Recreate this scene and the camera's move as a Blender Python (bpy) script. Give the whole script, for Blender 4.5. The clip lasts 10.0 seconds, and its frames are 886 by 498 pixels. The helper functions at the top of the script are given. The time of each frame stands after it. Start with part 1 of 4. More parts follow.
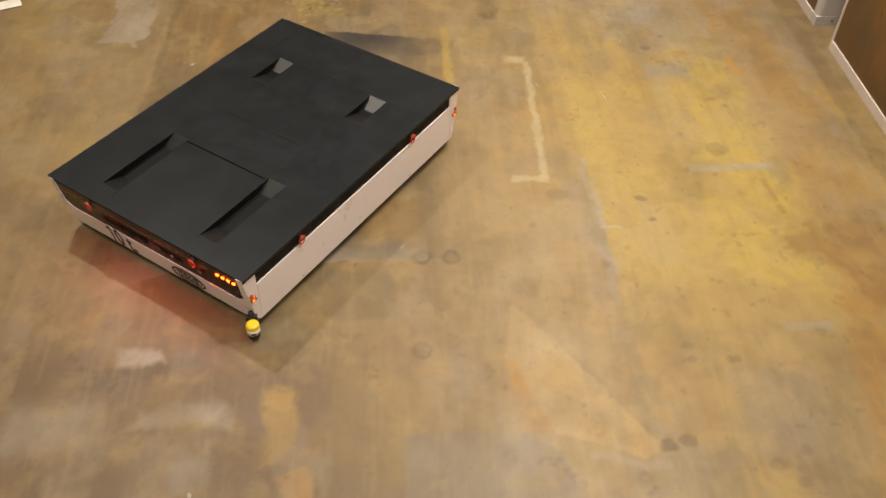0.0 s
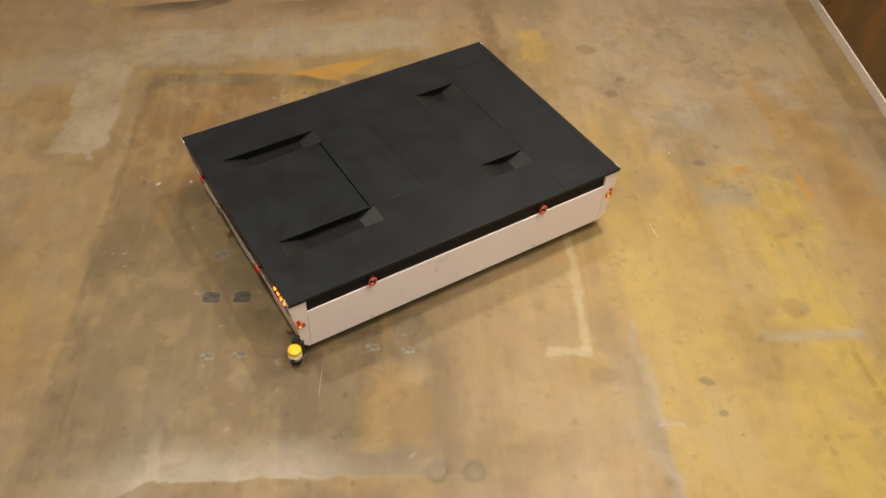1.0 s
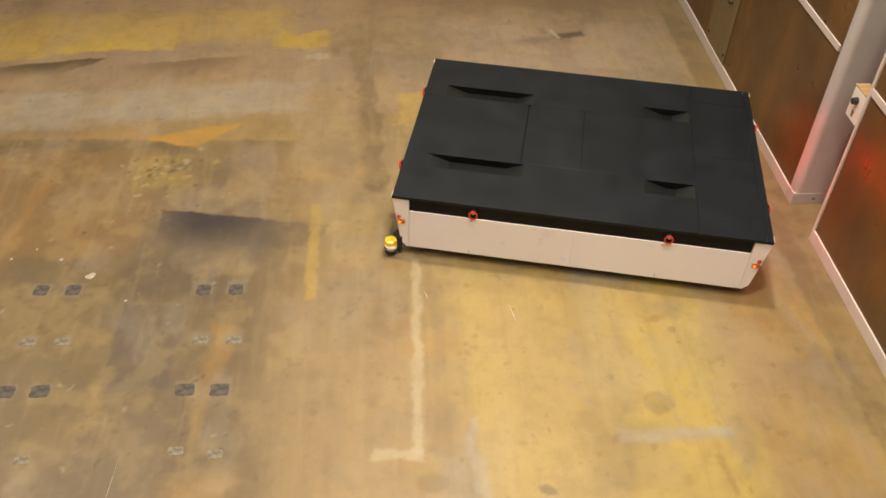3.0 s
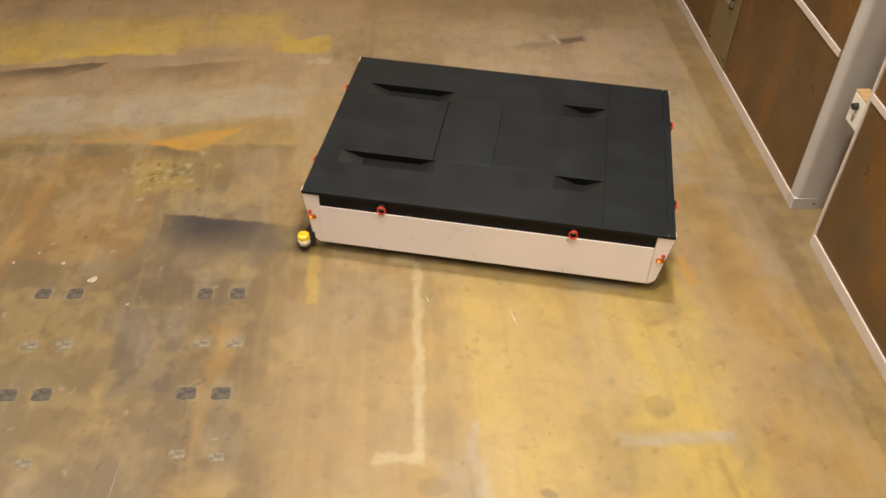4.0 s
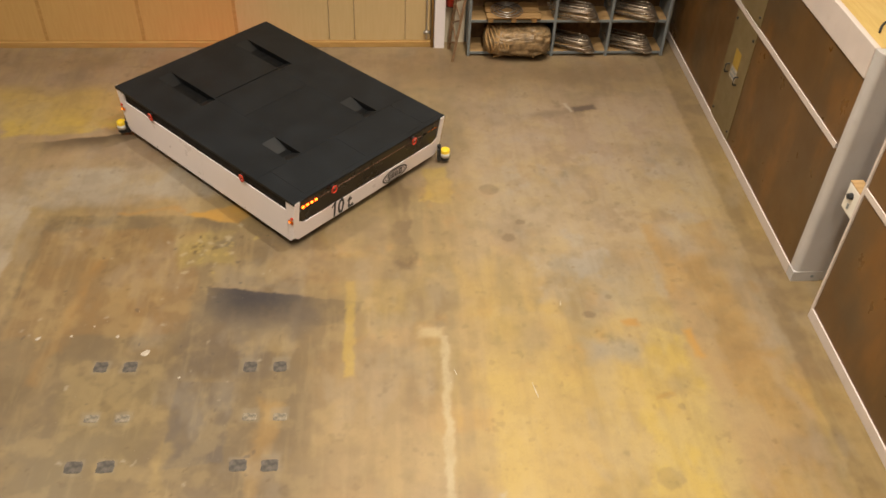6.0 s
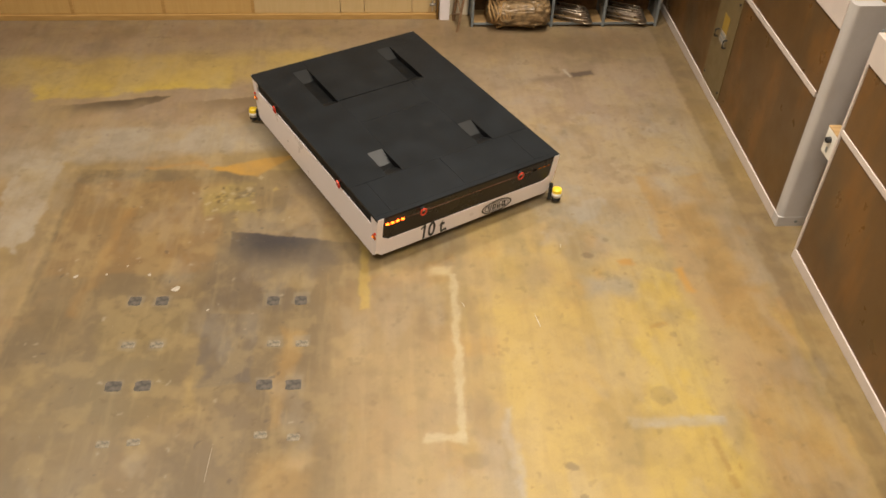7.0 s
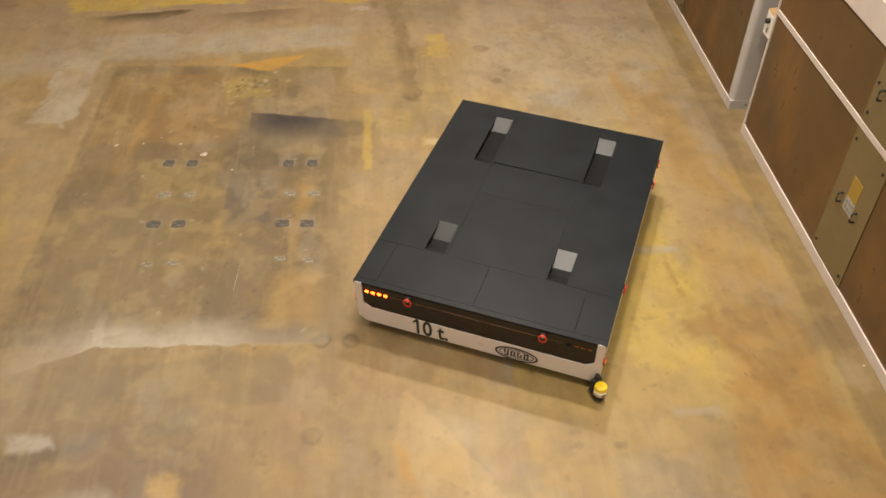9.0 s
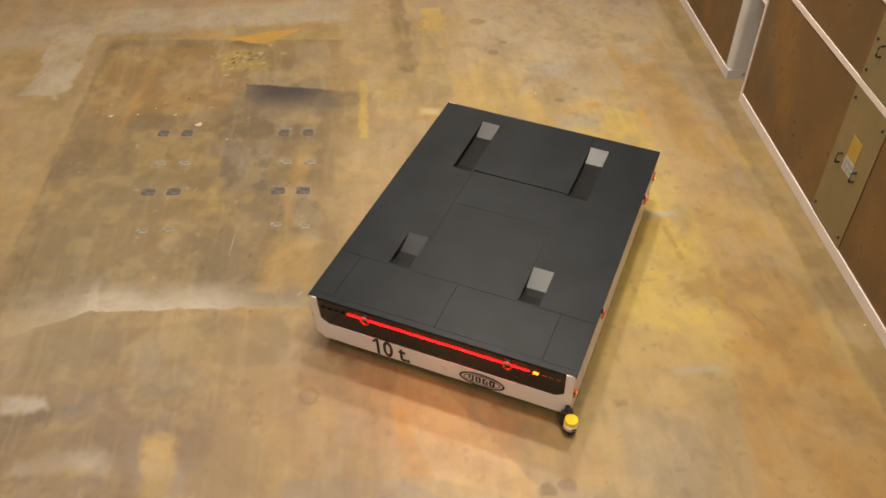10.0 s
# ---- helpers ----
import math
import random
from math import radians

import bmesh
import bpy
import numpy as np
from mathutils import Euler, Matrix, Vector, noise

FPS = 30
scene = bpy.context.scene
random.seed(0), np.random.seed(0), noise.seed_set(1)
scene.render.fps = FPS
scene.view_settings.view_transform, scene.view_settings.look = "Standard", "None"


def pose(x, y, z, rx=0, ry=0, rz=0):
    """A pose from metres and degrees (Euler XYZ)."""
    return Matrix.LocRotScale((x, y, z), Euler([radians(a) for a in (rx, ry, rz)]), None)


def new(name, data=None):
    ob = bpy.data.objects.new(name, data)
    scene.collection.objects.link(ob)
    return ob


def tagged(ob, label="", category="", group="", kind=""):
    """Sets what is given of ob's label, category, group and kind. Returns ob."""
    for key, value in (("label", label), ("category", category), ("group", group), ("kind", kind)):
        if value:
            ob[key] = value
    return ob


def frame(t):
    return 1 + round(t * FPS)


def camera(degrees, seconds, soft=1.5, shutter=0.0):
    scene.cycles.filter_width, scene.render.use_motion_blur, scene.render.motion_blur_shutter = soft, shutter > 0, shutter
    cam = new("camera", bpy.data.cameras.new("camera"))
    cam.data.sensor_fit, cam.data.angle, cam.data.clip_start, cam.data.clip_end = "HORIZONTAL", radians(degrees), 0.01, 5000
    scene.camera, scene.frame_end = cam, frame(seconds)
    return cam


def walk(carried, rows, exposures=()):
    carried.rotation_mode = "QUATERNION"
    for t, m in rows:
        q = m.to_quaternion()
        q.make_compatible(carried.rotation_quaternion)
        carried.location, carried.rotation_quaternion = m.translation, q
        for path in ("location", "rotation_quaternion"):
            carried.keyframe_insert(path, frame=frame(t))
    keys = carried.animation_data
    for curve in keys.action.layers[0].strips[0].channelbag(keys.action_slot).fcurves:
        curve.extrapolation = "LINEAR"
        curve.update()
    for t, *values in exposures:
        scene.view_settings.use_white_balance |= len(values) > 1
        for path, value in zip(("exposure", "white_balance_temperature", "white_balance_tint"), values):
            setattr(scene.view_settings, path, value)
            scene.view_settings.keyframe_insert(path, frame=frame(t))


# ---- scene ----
cam = camera(52.79, 10.0, soft=1.6)
PATH = [  # seconds, x, y, z, pitch, roll, yaw
    (0.0, -0.063, -7.808, 6.226, -45.44, -0.97, -3.63),
    (0.5, -0.070, -6.724, 6.246, -45.62, -1.24, -3.58),
    (1.0, -0.110, -5.325, 6.120, -45.94, -1.47, -3.49),
    (1.5, -0.131, -4.912, 5.786, -45.66, -1.59, -3.76),
    (2.0, 0.659, -4.696, 5.766, -45.48, -1.66, -3.78),
    (2.5, 1.356, -4.702, 5.821, -45.88, -1.79, -3.76),
    (3.0, 1.340, -4.662, 5.804, -42.61, -1.68, -3.77),
    (3.2, 1.336, -4.661, 5.785, -42.34, -1.78, -3.60),
    (4.3, 1.331, -4.711, 5.819, -42.23, -1.67, -3.77),
    (4.5, 1.239, -4.732, 5.815, -42.05, -1.66, -3.83),
    (5.0, 1.114, -4.730, 6.189, -41.97, -1.75, -3.79),
    (5.2, 1.077, -4.750, 6.411, -41.59, -2.02, -3.87),
    (6.3, 0.925, -4.681, 6.777, -41.94, -1.89, -3.72),
    (6.5, 0.861, -4.780, 6.745, -41.66, -1.87, -3.84),
    (7.0, 0.864, -5.627, 6.753, -41.74, -1.72, -3.85),
    (7.5, 0.808, -6.455, 6.776, -41.95, -1.77, -3.99),
    (8.0, 0.750, -7.075, 6.753, -41.94, -1.77, -4.16),
    (8.5, 0.749, -7.505, 6.742, -41.93, -1.79, -4.22),
    (9.0, 0.827, -7.790, 6.534, -41.74, -1.51, -3.95),
    (9.5, 0.797, -7.925, 6.270, -41.67, -1.43, -4.40),
    (10.0, 0.823, -7.988, 6.212, -41.75, -1.35, -4.31),
]
walk(cam, [(t, pose(x, y, z, 90 + pitch, roll, yaw)) for t, x, y, z, pitch, roll, yaw in PATH], [(0.0, -0.28), (0.5, -0.30), (1.5, -0.32), (2.0, -0.27), (2.5, -0.24), (3.0, -0.16), (5.0, -0.08), (6.5, -0.09), (8.0, -0.12), (10.0, -0.12)])
# the platform vehicle: seconds, x, y, heading
DRIVE = [
    (0.0, -1.280, -0.629, 53.24),
    (0.5, -0.759, 0.299, 40.98),
    (1.0, 0.012, 1.165, 27.81),
    (1.5, 0.925, 1.785, 15.39),
    (2.0, 1.995, 2.219, 2.23),
    (2.5, 2.705, 2.362, -5.53),
    (3.0, 3.350, 2.392, -12.74),
    (3.2, 3.329, 2.403, -12.42),
    (3.7, 2.920, 2.470, -12.50),
    (4.3, 2.009, 2.750, -14.63),
    (4.5, 1.611, 2.993, -19.77),
    (5.0, 0.674, 3.733, -31.70),
    (5.2, 0.372, 4.078, -35.84),
    (5.7, -0.130, 4.660, -43.60),
    (6.0, -0.210, 4.840, -45.60),
    (6.3, -0.067, 4.747, -46.88),
    (6.5, 0.259, 4.467, -49.33),
    (7.0, 1.113, 3.647, -61.96),
    (7.5, 1.737, 2.737, -74.69),
    (8.0, 2.189, 1.645, -87.89),
    (8.5, 2.370, 0.571, -99.88),
    (9.0, 2.322, -0.607, -112.82),
    (9.5, 2.094, -1.237, -115.92),
    (10.0, 2.019, -1.398, -115.97),
]
# ---- light ----
world = bpy.data.worlds.new("hall")
scene.world = world
world.use_nodes = True
world.node_tree.nodes["Background"].inputs["Color"].default_value = (1.0, 0.86, 0.68, 1)
world.node_tree.nodes["Background"].inputs["Strength"].default_value = 0.02
scene.view_settings.exposure = 0.0
LAMP_COLOUR = (1.0, 0.885, 0.74)
# high-bay lamps under the roof, out of view: x, y, watts
# y 2.35 and -4.1 at x 2.7 fit the shadows; the rest are added fill
BAYS = [(2.72, 5.6, 120), (2.75, 2.35, 310), (2.72, -0.9, 255), (2.70, -4.1, 240), (-4.0, 2.35, 335), (-4.0, -4.1, 160), (2.7, -10.5, 300), (-4.0, -10.5, 235)]
BAY_HEIGHT = 9.0


# ---- node helpers ----
class Nodes:
    """A small wrapper round one material's node tree."""

    def __init__(self, name, rough=0.5, metal=0.0):
        self.mat = bpy.data.materials.new(name)
        self.mat.use_nodes = True
        self.tree = self.mat.node_tree
        self.shader = self.tree.nodes["Principled BSDF"]
        self.shader.inputs["Roughness"].default_value = rough
        self.shader.inputs["Metallic"].default_value = metal
        self.coord = self.tree.nodes.new("ShaderNodeTexCoord").outputs["Object"]

    def link(self, a, b):
        self.tree.links.new(a, b)

    def node(self, kind, **props):
        n = self.tree.nodes.new(kind)
        for k, v in props.items():
            if k == "operation":
                n.operation = v
            elif k == "blend_type":
                n.blend_type = v
            elif k == "data_type":
                n.data_type = v
            elif k == "vector_type":
                n.vector_type = v
            elif k == "feature":
                n.feature = v
        return n

    def put(self, socket, value):
        if hasattr(value, "links"):
            self.link(value, socket)
        else:
            socket.default_value = value

    def maths(self, op, a, b=0.0):
        n = self.node("ShaderNodeMath", operation=op)
        self.put(n.inputs[0], a)
        self.put(n.inputs[1], b)
        return n.outputs[0]

    def noise(self, scale, detail=4.0, rough=0.55, coord=None, colour=False):
        n = self.node("ShaderNodeTexNoise")
        self.put(n.inputs["Vector"], self.coord if coord is None else coord)
        n.inputs["Scale"].default_value = scale
        n.inputs["Detail"].default_value = detail
        n.inputs["Roughness"].default_value = rough
        return n.outputs["Color"] if colour else n.outputs["Fac"]

    def stretch(self, sx, sy, sz, turn=0.0):
        n = self.node("ShaderNodeMapping")
        self.link(self.coord, n.inputs["Vector"])
        n.inputs["Scale"].default_value = (sx, sy, sz)
        n.inputs["Rotation"].default_value = (0, 0, radians(turn))
        return n.outputs["Vector"]

    def ramp(self, value, lo, hi, a=0.0, b=1.0):
        n = self.node("ShaderNodeMapRange")
        n.interpolation_type = "SMOOTHSTEP"
        self.put(n.inputs["Value"], value)
        for k, v in (("From Min", lo), ("From Max", hi), ("To Min", a), ("To Max", b)):
            n.inputs[k].default_value = v
        return n.outputs["Result"]

    def mix(self, factor, a, b, blend="MIX"):
        n = self.node("ShaderNodeMix", data_type="RGBA", blend_type=blend)
        self.put(n.inputs["Factor"], factor)
        for k, v in ((6, a), (7, b)):
            self.put(n.inputs[k], v if hasattr(v, "links") else (*v, 1))
        return n.outputs[2]

    def bump(self, height, strength, distance):
        n = self.node("ShaderNodeBump")
        n.inputs["Strength"].default_value = strength
        n.inputs["Distance"].default_value = distance
        self.link(height, n.inputs["Height"])
        self.link(n.outputs["Normal"], self.shader.inputs["Normal"])

    def colour(self, value):
        self.put(self.shader.inputs["Base Color"], value if hasattr(value, "links") else (*value, 1))
        return self.mat


def surface(name, col, rough=0.5, metal=0.0, vary=0.15, scale=3.0, grain=60.0, bump=0.1, dirt=None, sheen=0.08):
    """Paint, plastic or metal with mottling at two scales and a fine relief."""
    n = Nodes(name, rough, metal)
    dark = tuple(c * (1 - vary) for c in col)
    light = tuple(min(1, c * (1 + vary)) for c in col)
    body = n.mix(n.ramp(n.noise(scale), 0.3, 0.7), dark, light)
    body = n.mix(n.ramp(n.noise(grain, 2), 0.35, 0.75, 0, 0.35), body, dark)
    if dirt:
        body = n.mix(n.ramp(n.noise(scale * 2.3, 6, 0.7), 0.55, 0.75, 0, 0.5), body, dirt)
    n.put(n.shader.inputs["Roughness"], n.ramp(n.noise(scale * 4), 0.3, 0.7, max(0, rough - sheen), min(1, rough + sheen)))
    n.bump(n.noise(grain, 3), bump, 0.002)
    return n.colour(body)


def glow(name, col, strength):
    n = Nodes(name, 0.3)
    n.shader.inputs["Emission Color"].default_value = (*col, 1)
    n.shader.inputs["Emission Strength"].default_value = strength
    return n.colour(tuple(c * 0.5 for c in col))


# ---- materials ----
WHITE = surface("white_paint", (0.85, 0.795, 0.815), 0.35, vary=0.02, scale=1.2, bump=0.02)
RAIL = surface("rail_paint", (0.58, 0.51, 0.47), 0.4, vary=0.05, bump=0.05, dirt=(0.5, 0.42, 0.34))
POST = surface("post_paint", (0.46, 0.44, 0.43), 0.38, vary=0.05, bump=0.05, dirt=(0.45, 0.38, 0.32))
DECK = surface("deck_black", (0.0096, 0.0118, 0.0145), 0.42, vary=0.24, scale=2.6, grain=300, bump=0.25, dirt=(0.016, 0.018, 0.020), sheen=0.03)
DECK.node_tree.nodes["Principled BSDF"].inputs["Specular IOR Level"].default_value = 0.18
SLOT = surface("slot_black", (0.005, 0.0055, 0.006), 0.55, vary=0.2, grain=200)
SLOT.node_tree.nodes["Principled BSDF"].inputs["Specular IOR Level"].default_value = 0.15
RAMP = surface("ramp_black", (0.0075, 0.0085, 0.0095), 0.41, vary=0.12, grain=200, sheen=0.01)
RAMP.node_tree.nodes["Principled BSDF"].inputs["Specular IOR Level"].default_value = 0.37
BLACK = surface("band_black", (0.007, 0.0072, 0.008), 0.6, vary=0.2)
BLACK.node_tree.nodes["Principled BSDF"].inputs["Specular IOR Level"].default_value = 0.15
GLOSS = surface("end_panel_black", (0.010, 0.0072, 0.0055), 0.28, vary=0.15, scale=1.0, bump=0.01, sheen=0.02)
GLOSS.node_tree.nodes["Principled BSDF"].inputs["Specular IOR Level"].default_value = 0.32
RUBBER = surface("rubber", (0.02, 0.02, 0.02), 0.8, vary=0.3)
INK = surface("black_ink", (0.015, 0.015, 0.016), 0.5, vary=0.1)
RED = surface("red_paint", (0.62, 0.045, 0.02), 0.35, vary=0.15)
STEEL = surface("steel", (0.42, 0.41, 0.40), 0.35, 0.9, vary=0.2, grain=90)
YELLOW = surface("yellow_plastic", (0.85, 0.60, 0.03), 0.35, vary=0.06)
SHELL = surface("white_plastic", (0.75, 0.72, 0.66), 0.4, vary=0.05)
LENS = surface("lamp_lens_red", (0.16, 0.085, 0.06), 0.15, vary=0.05)
AMBER = surface("lamp_lens_amber", (0.42, 0.10, 0.01), 0.15, vary=0.05)
RED_LIT = glow("red_lit", (1.0, 0.0004, 0.0009), 95.0)
RED_FLOOD = glow("red_flood", (1.0, 0.0006, 0.0009), 140.0)
AMBER_LIT = glow("amber_lit", (1.0, 0.085, 0.006), 16.0)
AMBER_DIM = glow("amber_dim", (1.0, 0.20, 0.02), 3.0)
BAY_LIT = glow("bay_lit", (1.0, 0.88, 0.7), 6.0)
GREY_STEEL = surface("shelf_steel", (0.20, 0.225, 0.235), 0.45, 0.1, vary=0.12, dirt=(0.16, 0.13, 0.10))
PLASTER = surface("plaster", (0.62, 0.55, 0.42), 0.85, vary=0.08, scale=0.8, bump=0.2)
ROOF = surface("roof_sheet", (0.45, 0.42, 0.38), 0.7, vary=0.08, scale=0.6)


def wood(name, a, b, rough=0.45, across=(9.0, 9.0, 0.7)):
    n = Nodes(name, rough)
    grain = n.noise(3.0, 6, 0.65, n.stretch(*across))
    col = n.mix(n.ramp(grain, 0.3, 0.7), a, b)
    col = n.mix(n.ramp(n.noise(0.9), 0.35, 0.7, 0, 0.5), col, b)
    n.bump(grain, 0.05, 0.002)
    return n.colour(col)


CREAM = wood("cream_panel", (0.60, 0.45, 0.235), (0.565, 0.415, 0.205), 0.4)
OCHRE = wood("ochre_panel", (0.58, 0.385, 0.15), (0.54, 0.345, 0.125), 0.4)
TAN_TRIM = wood("tan_trim", (0.52, 0.33, 0.12), (0.42, 0.25, 0.08), 0.5, (0.7, 9, 9))
PLY = wood("shelf_board", (0.45, 0.30, 0.14), (0.33, 0.20, 0.08), 0.6, (0.7, 9, 9))
RAW = wood("raw_timber", (0.40, 0.25, 0.10), (0.28, 0.16, 0.06), 0.7, (1, 9, 9))
TOPBOARD = wood("top_board", (0.58, 0.42, 0.16), (0.50, 0.34, 0.11), 0.5, (9, 0.7, 9))


def bronze():
    """Dark brown laminate with a soft sheen and faint streaks."""
    n = Nodes("bronze_laminate", 0.33)
    a = n.noise(1.2, 5, 0.6, n.stretch(1, 0.8, 0.35))
    col = n.mix(n.ramp(a, 0.3, 0.7), (0.088, 0.048, 0.017), (0.135, 0.070, 0.022))
    col = n.mix(n.ramp(n.noise(70, 2), 0.45, 0.7, 0, 0.25), col, (0.07, 0.045, 0.022))
    col = n.mix(n.ramp(n.noise(0.9, 6, 0.65, n.stretch(1, 1.6, 0.7)), 0.50, 0.68, 0, 0.75), col, (0.175, 0.080, 0.019))
    col = n.mix(n.ramp(n.noise(0.7, 5, 0.6, n.stretch(1, 1.1, 0.9)), 0.52, 0.70, 0, 0.6), col, (0.072, 0.053, 0.030))
    scuff = n.ramp(n.noise(5, 6, 0.7, n.stretch(1, 3.0, 0.4, 0)), 0.68, 0.78, 0, 0.5)
    col = n.mix(scuff, col, (0.06, 0.035, 0.015))
    n.put(n.shader.inputs["Roughness"], n.ramp(n.noise(3), 0.3, 0.7, 0.27, 0.42))
    n.bump(n.noise(120, 2), 0.05, 0.001)
    return n.colour(col)


BRONZE = bronze()
CHIP = surface("old_paint", (0.36, 0.32, 0.26), 0.7, vary=0.2, scale=20)
LABEL = surface("label_yellow", (0.33, 0.215, 0.035), 0.5, vary=0.1)
TUBE = surface("tube_steel", (0.46, 0.39, 0.31), 0.32, 0.85, vary=0.3, grain=60, dirt=(0.14, 0.08, 0.04))
RUST = surface("rusty_steel", (0.20, 0.115, 0.055), 0.7, vary=0.3, scale=12)
PLATE = surface("service_plate_paint", (0.165, 0.122, 0.056), 0.4, vary=0.08, scale=1.5, dirt=(0.15, 0.11, 0.055))


# ---- the floor's stains, worked out point by point over a fine grid ----
STAIN_X, STAIN_Y, STEP = (-6.0, 5.6), (-5.6, 7.5), 0.016


def lattice_noise(x, y, seed):
    """Smooth value noise from 0 to 1."""
    xi, yi = np.floor(x).astype(np.int64), np.floor(y).astype(np.int64)
    u, v = x - xi, y - yi
    u, v = u * u * (3 - 2 * u), v * v * (3 - 2 * v)

    def corner(i, j):
        h = (i * 374761393 + j * 668265263 + seed * 1274126177) & 0xFFFFFFFF
        h = ((h ^ (h >> 13)) * 1103515245) & 0xFFFFFFFF
        return ((h ^ (h >> 16)) & 0xFFFF) / 65535.0

    a = corner(xi, yi) * (1 - u) + corner(xi + 1, yi) * u
    b = corner(xi, yi + 1) * (1 - u) + corner(xi + 1, yi + 1) * u
    return a * (1 - v) + b * v


def stains():
    """Base colours of the floor: cloudy ochre and grey coats, brushed along the hall, with the spills and old paint it carries."""
    def spread(near, lo, hi):
        return np.unique(np.concatenate([np.arange(lo, near[0], 0.09), np.arange(*near, STEP), np.arange(near[1], hi, 0.09), [hi]]))

    lines_x, lines_y = spread(STAIN_X, WEST, EAST), spread(STAIN_Y, SOUTH, NORTH)
    nx, ny = len(lines_x), len(lines_y)
    gx, gy = np.meshgrid(lines_x, lines_y)
    gx, gy = gx.ravel(), gy.ravel()
    count = [0]

    def cloud(scale, sx=1.0, sy=1.0, octaves=5, x=None, y=None):
        count[0] += 1
        total, amp, out = 0.0, 1.0, 0.0
        for k in range(octaves):
            f = scale * 1.6 * 2 ** k
            out = out + amp * lattice_noise((gx if x is None else x) * f * sx + 17.3 * k, (gy if y is None else y) * f * sy + 5.1 * k, count[0] * 31 + k)
            total += amp
            amp *= 0.58
        return (out / total - 0.5) * 1.25 + 0.5

    def ramp(v, lo, hi):
        t = np.clip((v - lo) / (hi - lo), 0, 1)
        return t * t * (3 - 2 * t)

    def mix(col, f, tint):
        return col + (np.array(tint)[None, :] - col) * np.clip(f, 0, 1)[:, None]

    def mul(a, b):
        return a * b

    rx, ry = gx + (cloud(1.6) - 0.5) * 0.26, gy + (cloud(1.6) - 0.5) * 0.26
    cx, cy = gx + (cloud(6.0) - 0.5) * 0.06, gy + (cloud(6.0) - 0.5) * 0.06
    wear_big, wear_small = ramp(cloud(1.3), 0.25, 0.60), ramp(cloud(4.0), 0.22, 0.60)
    wear = (0.62 + 0.38 * wear_big) * (0.85 + 0.15 * wear_small)

    def patch(x, y, hw, hh, turn=0.0, soft=0.1, rough=True, round_=False):
        px, py = (rx, ry) if rough else (cx, cy)
        c, s = math.cos(radians(turn)), math.sin(radians(turn))
        u, v = (px - x) * c + (py - y) * s, -(px - x) * s + (py - y) * c
        if round_:
            return 1 - ramp(np.hypot(u / hw, v / hh), 1 - soft, 1.0)
        return 1 - ramp(np.maximum(np.abs(u) - hw, np.abs(v) - hh), -soft, 0.0)

    def blot(col, x, y, hw, hh, turn, soft, strength, tint):
        """A small patch, worked out only near its place."""
        reach = math.hypot(hw, hh) + 0.2
        a, b = np.searchsorted(lines_x, (x - reach, x + reach))
        c, d = np.searchsorted(lines_y, (y - reach, y + reach))
        i = (np.arange(c, d)[:, None] * nx + np.arange(a, b)[None, :]).ravel()
        co, si = math.cos(radians(turn)), math.sin(radians(turn))
        u, v = (cx[i] - x) * co + (cy[i] - y) * si, -(cx[i] - x) * si + (cy[i] - y) * co
        f = (1 - ramp(np.maximum(np.abs(u) - hw, np.abs(v) - hh), -soft, 0.0)) * strength
        col[i] += (np.array(tint)[None, :] - col[i]) * f[:, None]
        return col

    def poly(points, soft=0.05, rough=False):
        """A convex patch with straight edges."""
        px, py = (rx, ry) if rough else (cx, cy)
        mid_x, mid_y = sum(q[0] for q in points) / len(points), sum(q[1] for q in points) / len(points)
        out = np.full(len(gx), -1e9)
        for (ax, ay), (bx, by) in zip(points, points[1:] + points[:1]):
            nx_, ny_ = by - ay, ax - bx
            size = math.hypot(nx_, ny_) * (1 if (mid_x - ax) * nx_ + (mid_y - ay) * ny_ < 0 else -1)
            out = np.maximum(out, ((px - ax) * nx_ + (py - ay) * ny_) / size)
        return 1 - ramp(out, -soft, 0.0)

    def slope(x0, y0, x1, y1):
        """Rises from 0 at the first point to 1 at the second."""
        dx, dy = x1 - x0, y1 - y0
        return ramp(((rx - x0) * dx + (ry - y0) * dy) / (dx * dx + dy * dy), 0.0, 1.0)

    def lay(col, mask, strength, tint, worn=True):
        return mix(col, mask * min(1.0, strength * 1.2) * (wear if worn else 1.0), tint)

    ochre, yellow, tan = (0.285, 0.200, 0.070), (0.345, 0.245, 0.050), (0.225, 0.160, 0.078)
    grey, brown, orange = (0.150, 0.115, 0.065), (0.085, 0.056, 0.026), (0.29, 0.150, 0.035)
    pale, coal, blue = (0.265, 0.225, 0.170), (0.034, 0.030, 0.031), (0.190, 0.180, 0.160)
    # ground: clouds of tan and ochre, brushed streaks, square-edged patches of old coats
    col = np.tile(np.array(tan), (len(gx), 1))
    col = mix(col, ramp(cloud(0.5), 0.35, 0.65), ochre)
    col = mix(col, ramp(cloud(0.9, 1.7, 0.45), 0.46, 0.70) * 0.45, grey)
    rng = np.random.default_rng(11)
    for k in range(130):
        x, y = rng.uniform(-5.5, 5.4), rng.uniform(-5.4, 7.3)
        w, h = rng.uniform(0.12, 0.55), rng.uniform(0.2, 1.0)
        tint = (yellow, ochre, grey, tan, orange, pale)[rng.integers(6)]
        col = blot(col, x, y, w, h, rng.normal(2, 5), rng.uniform(0.05, 0.3), rng.uniform(0.10, 0.28), tint)
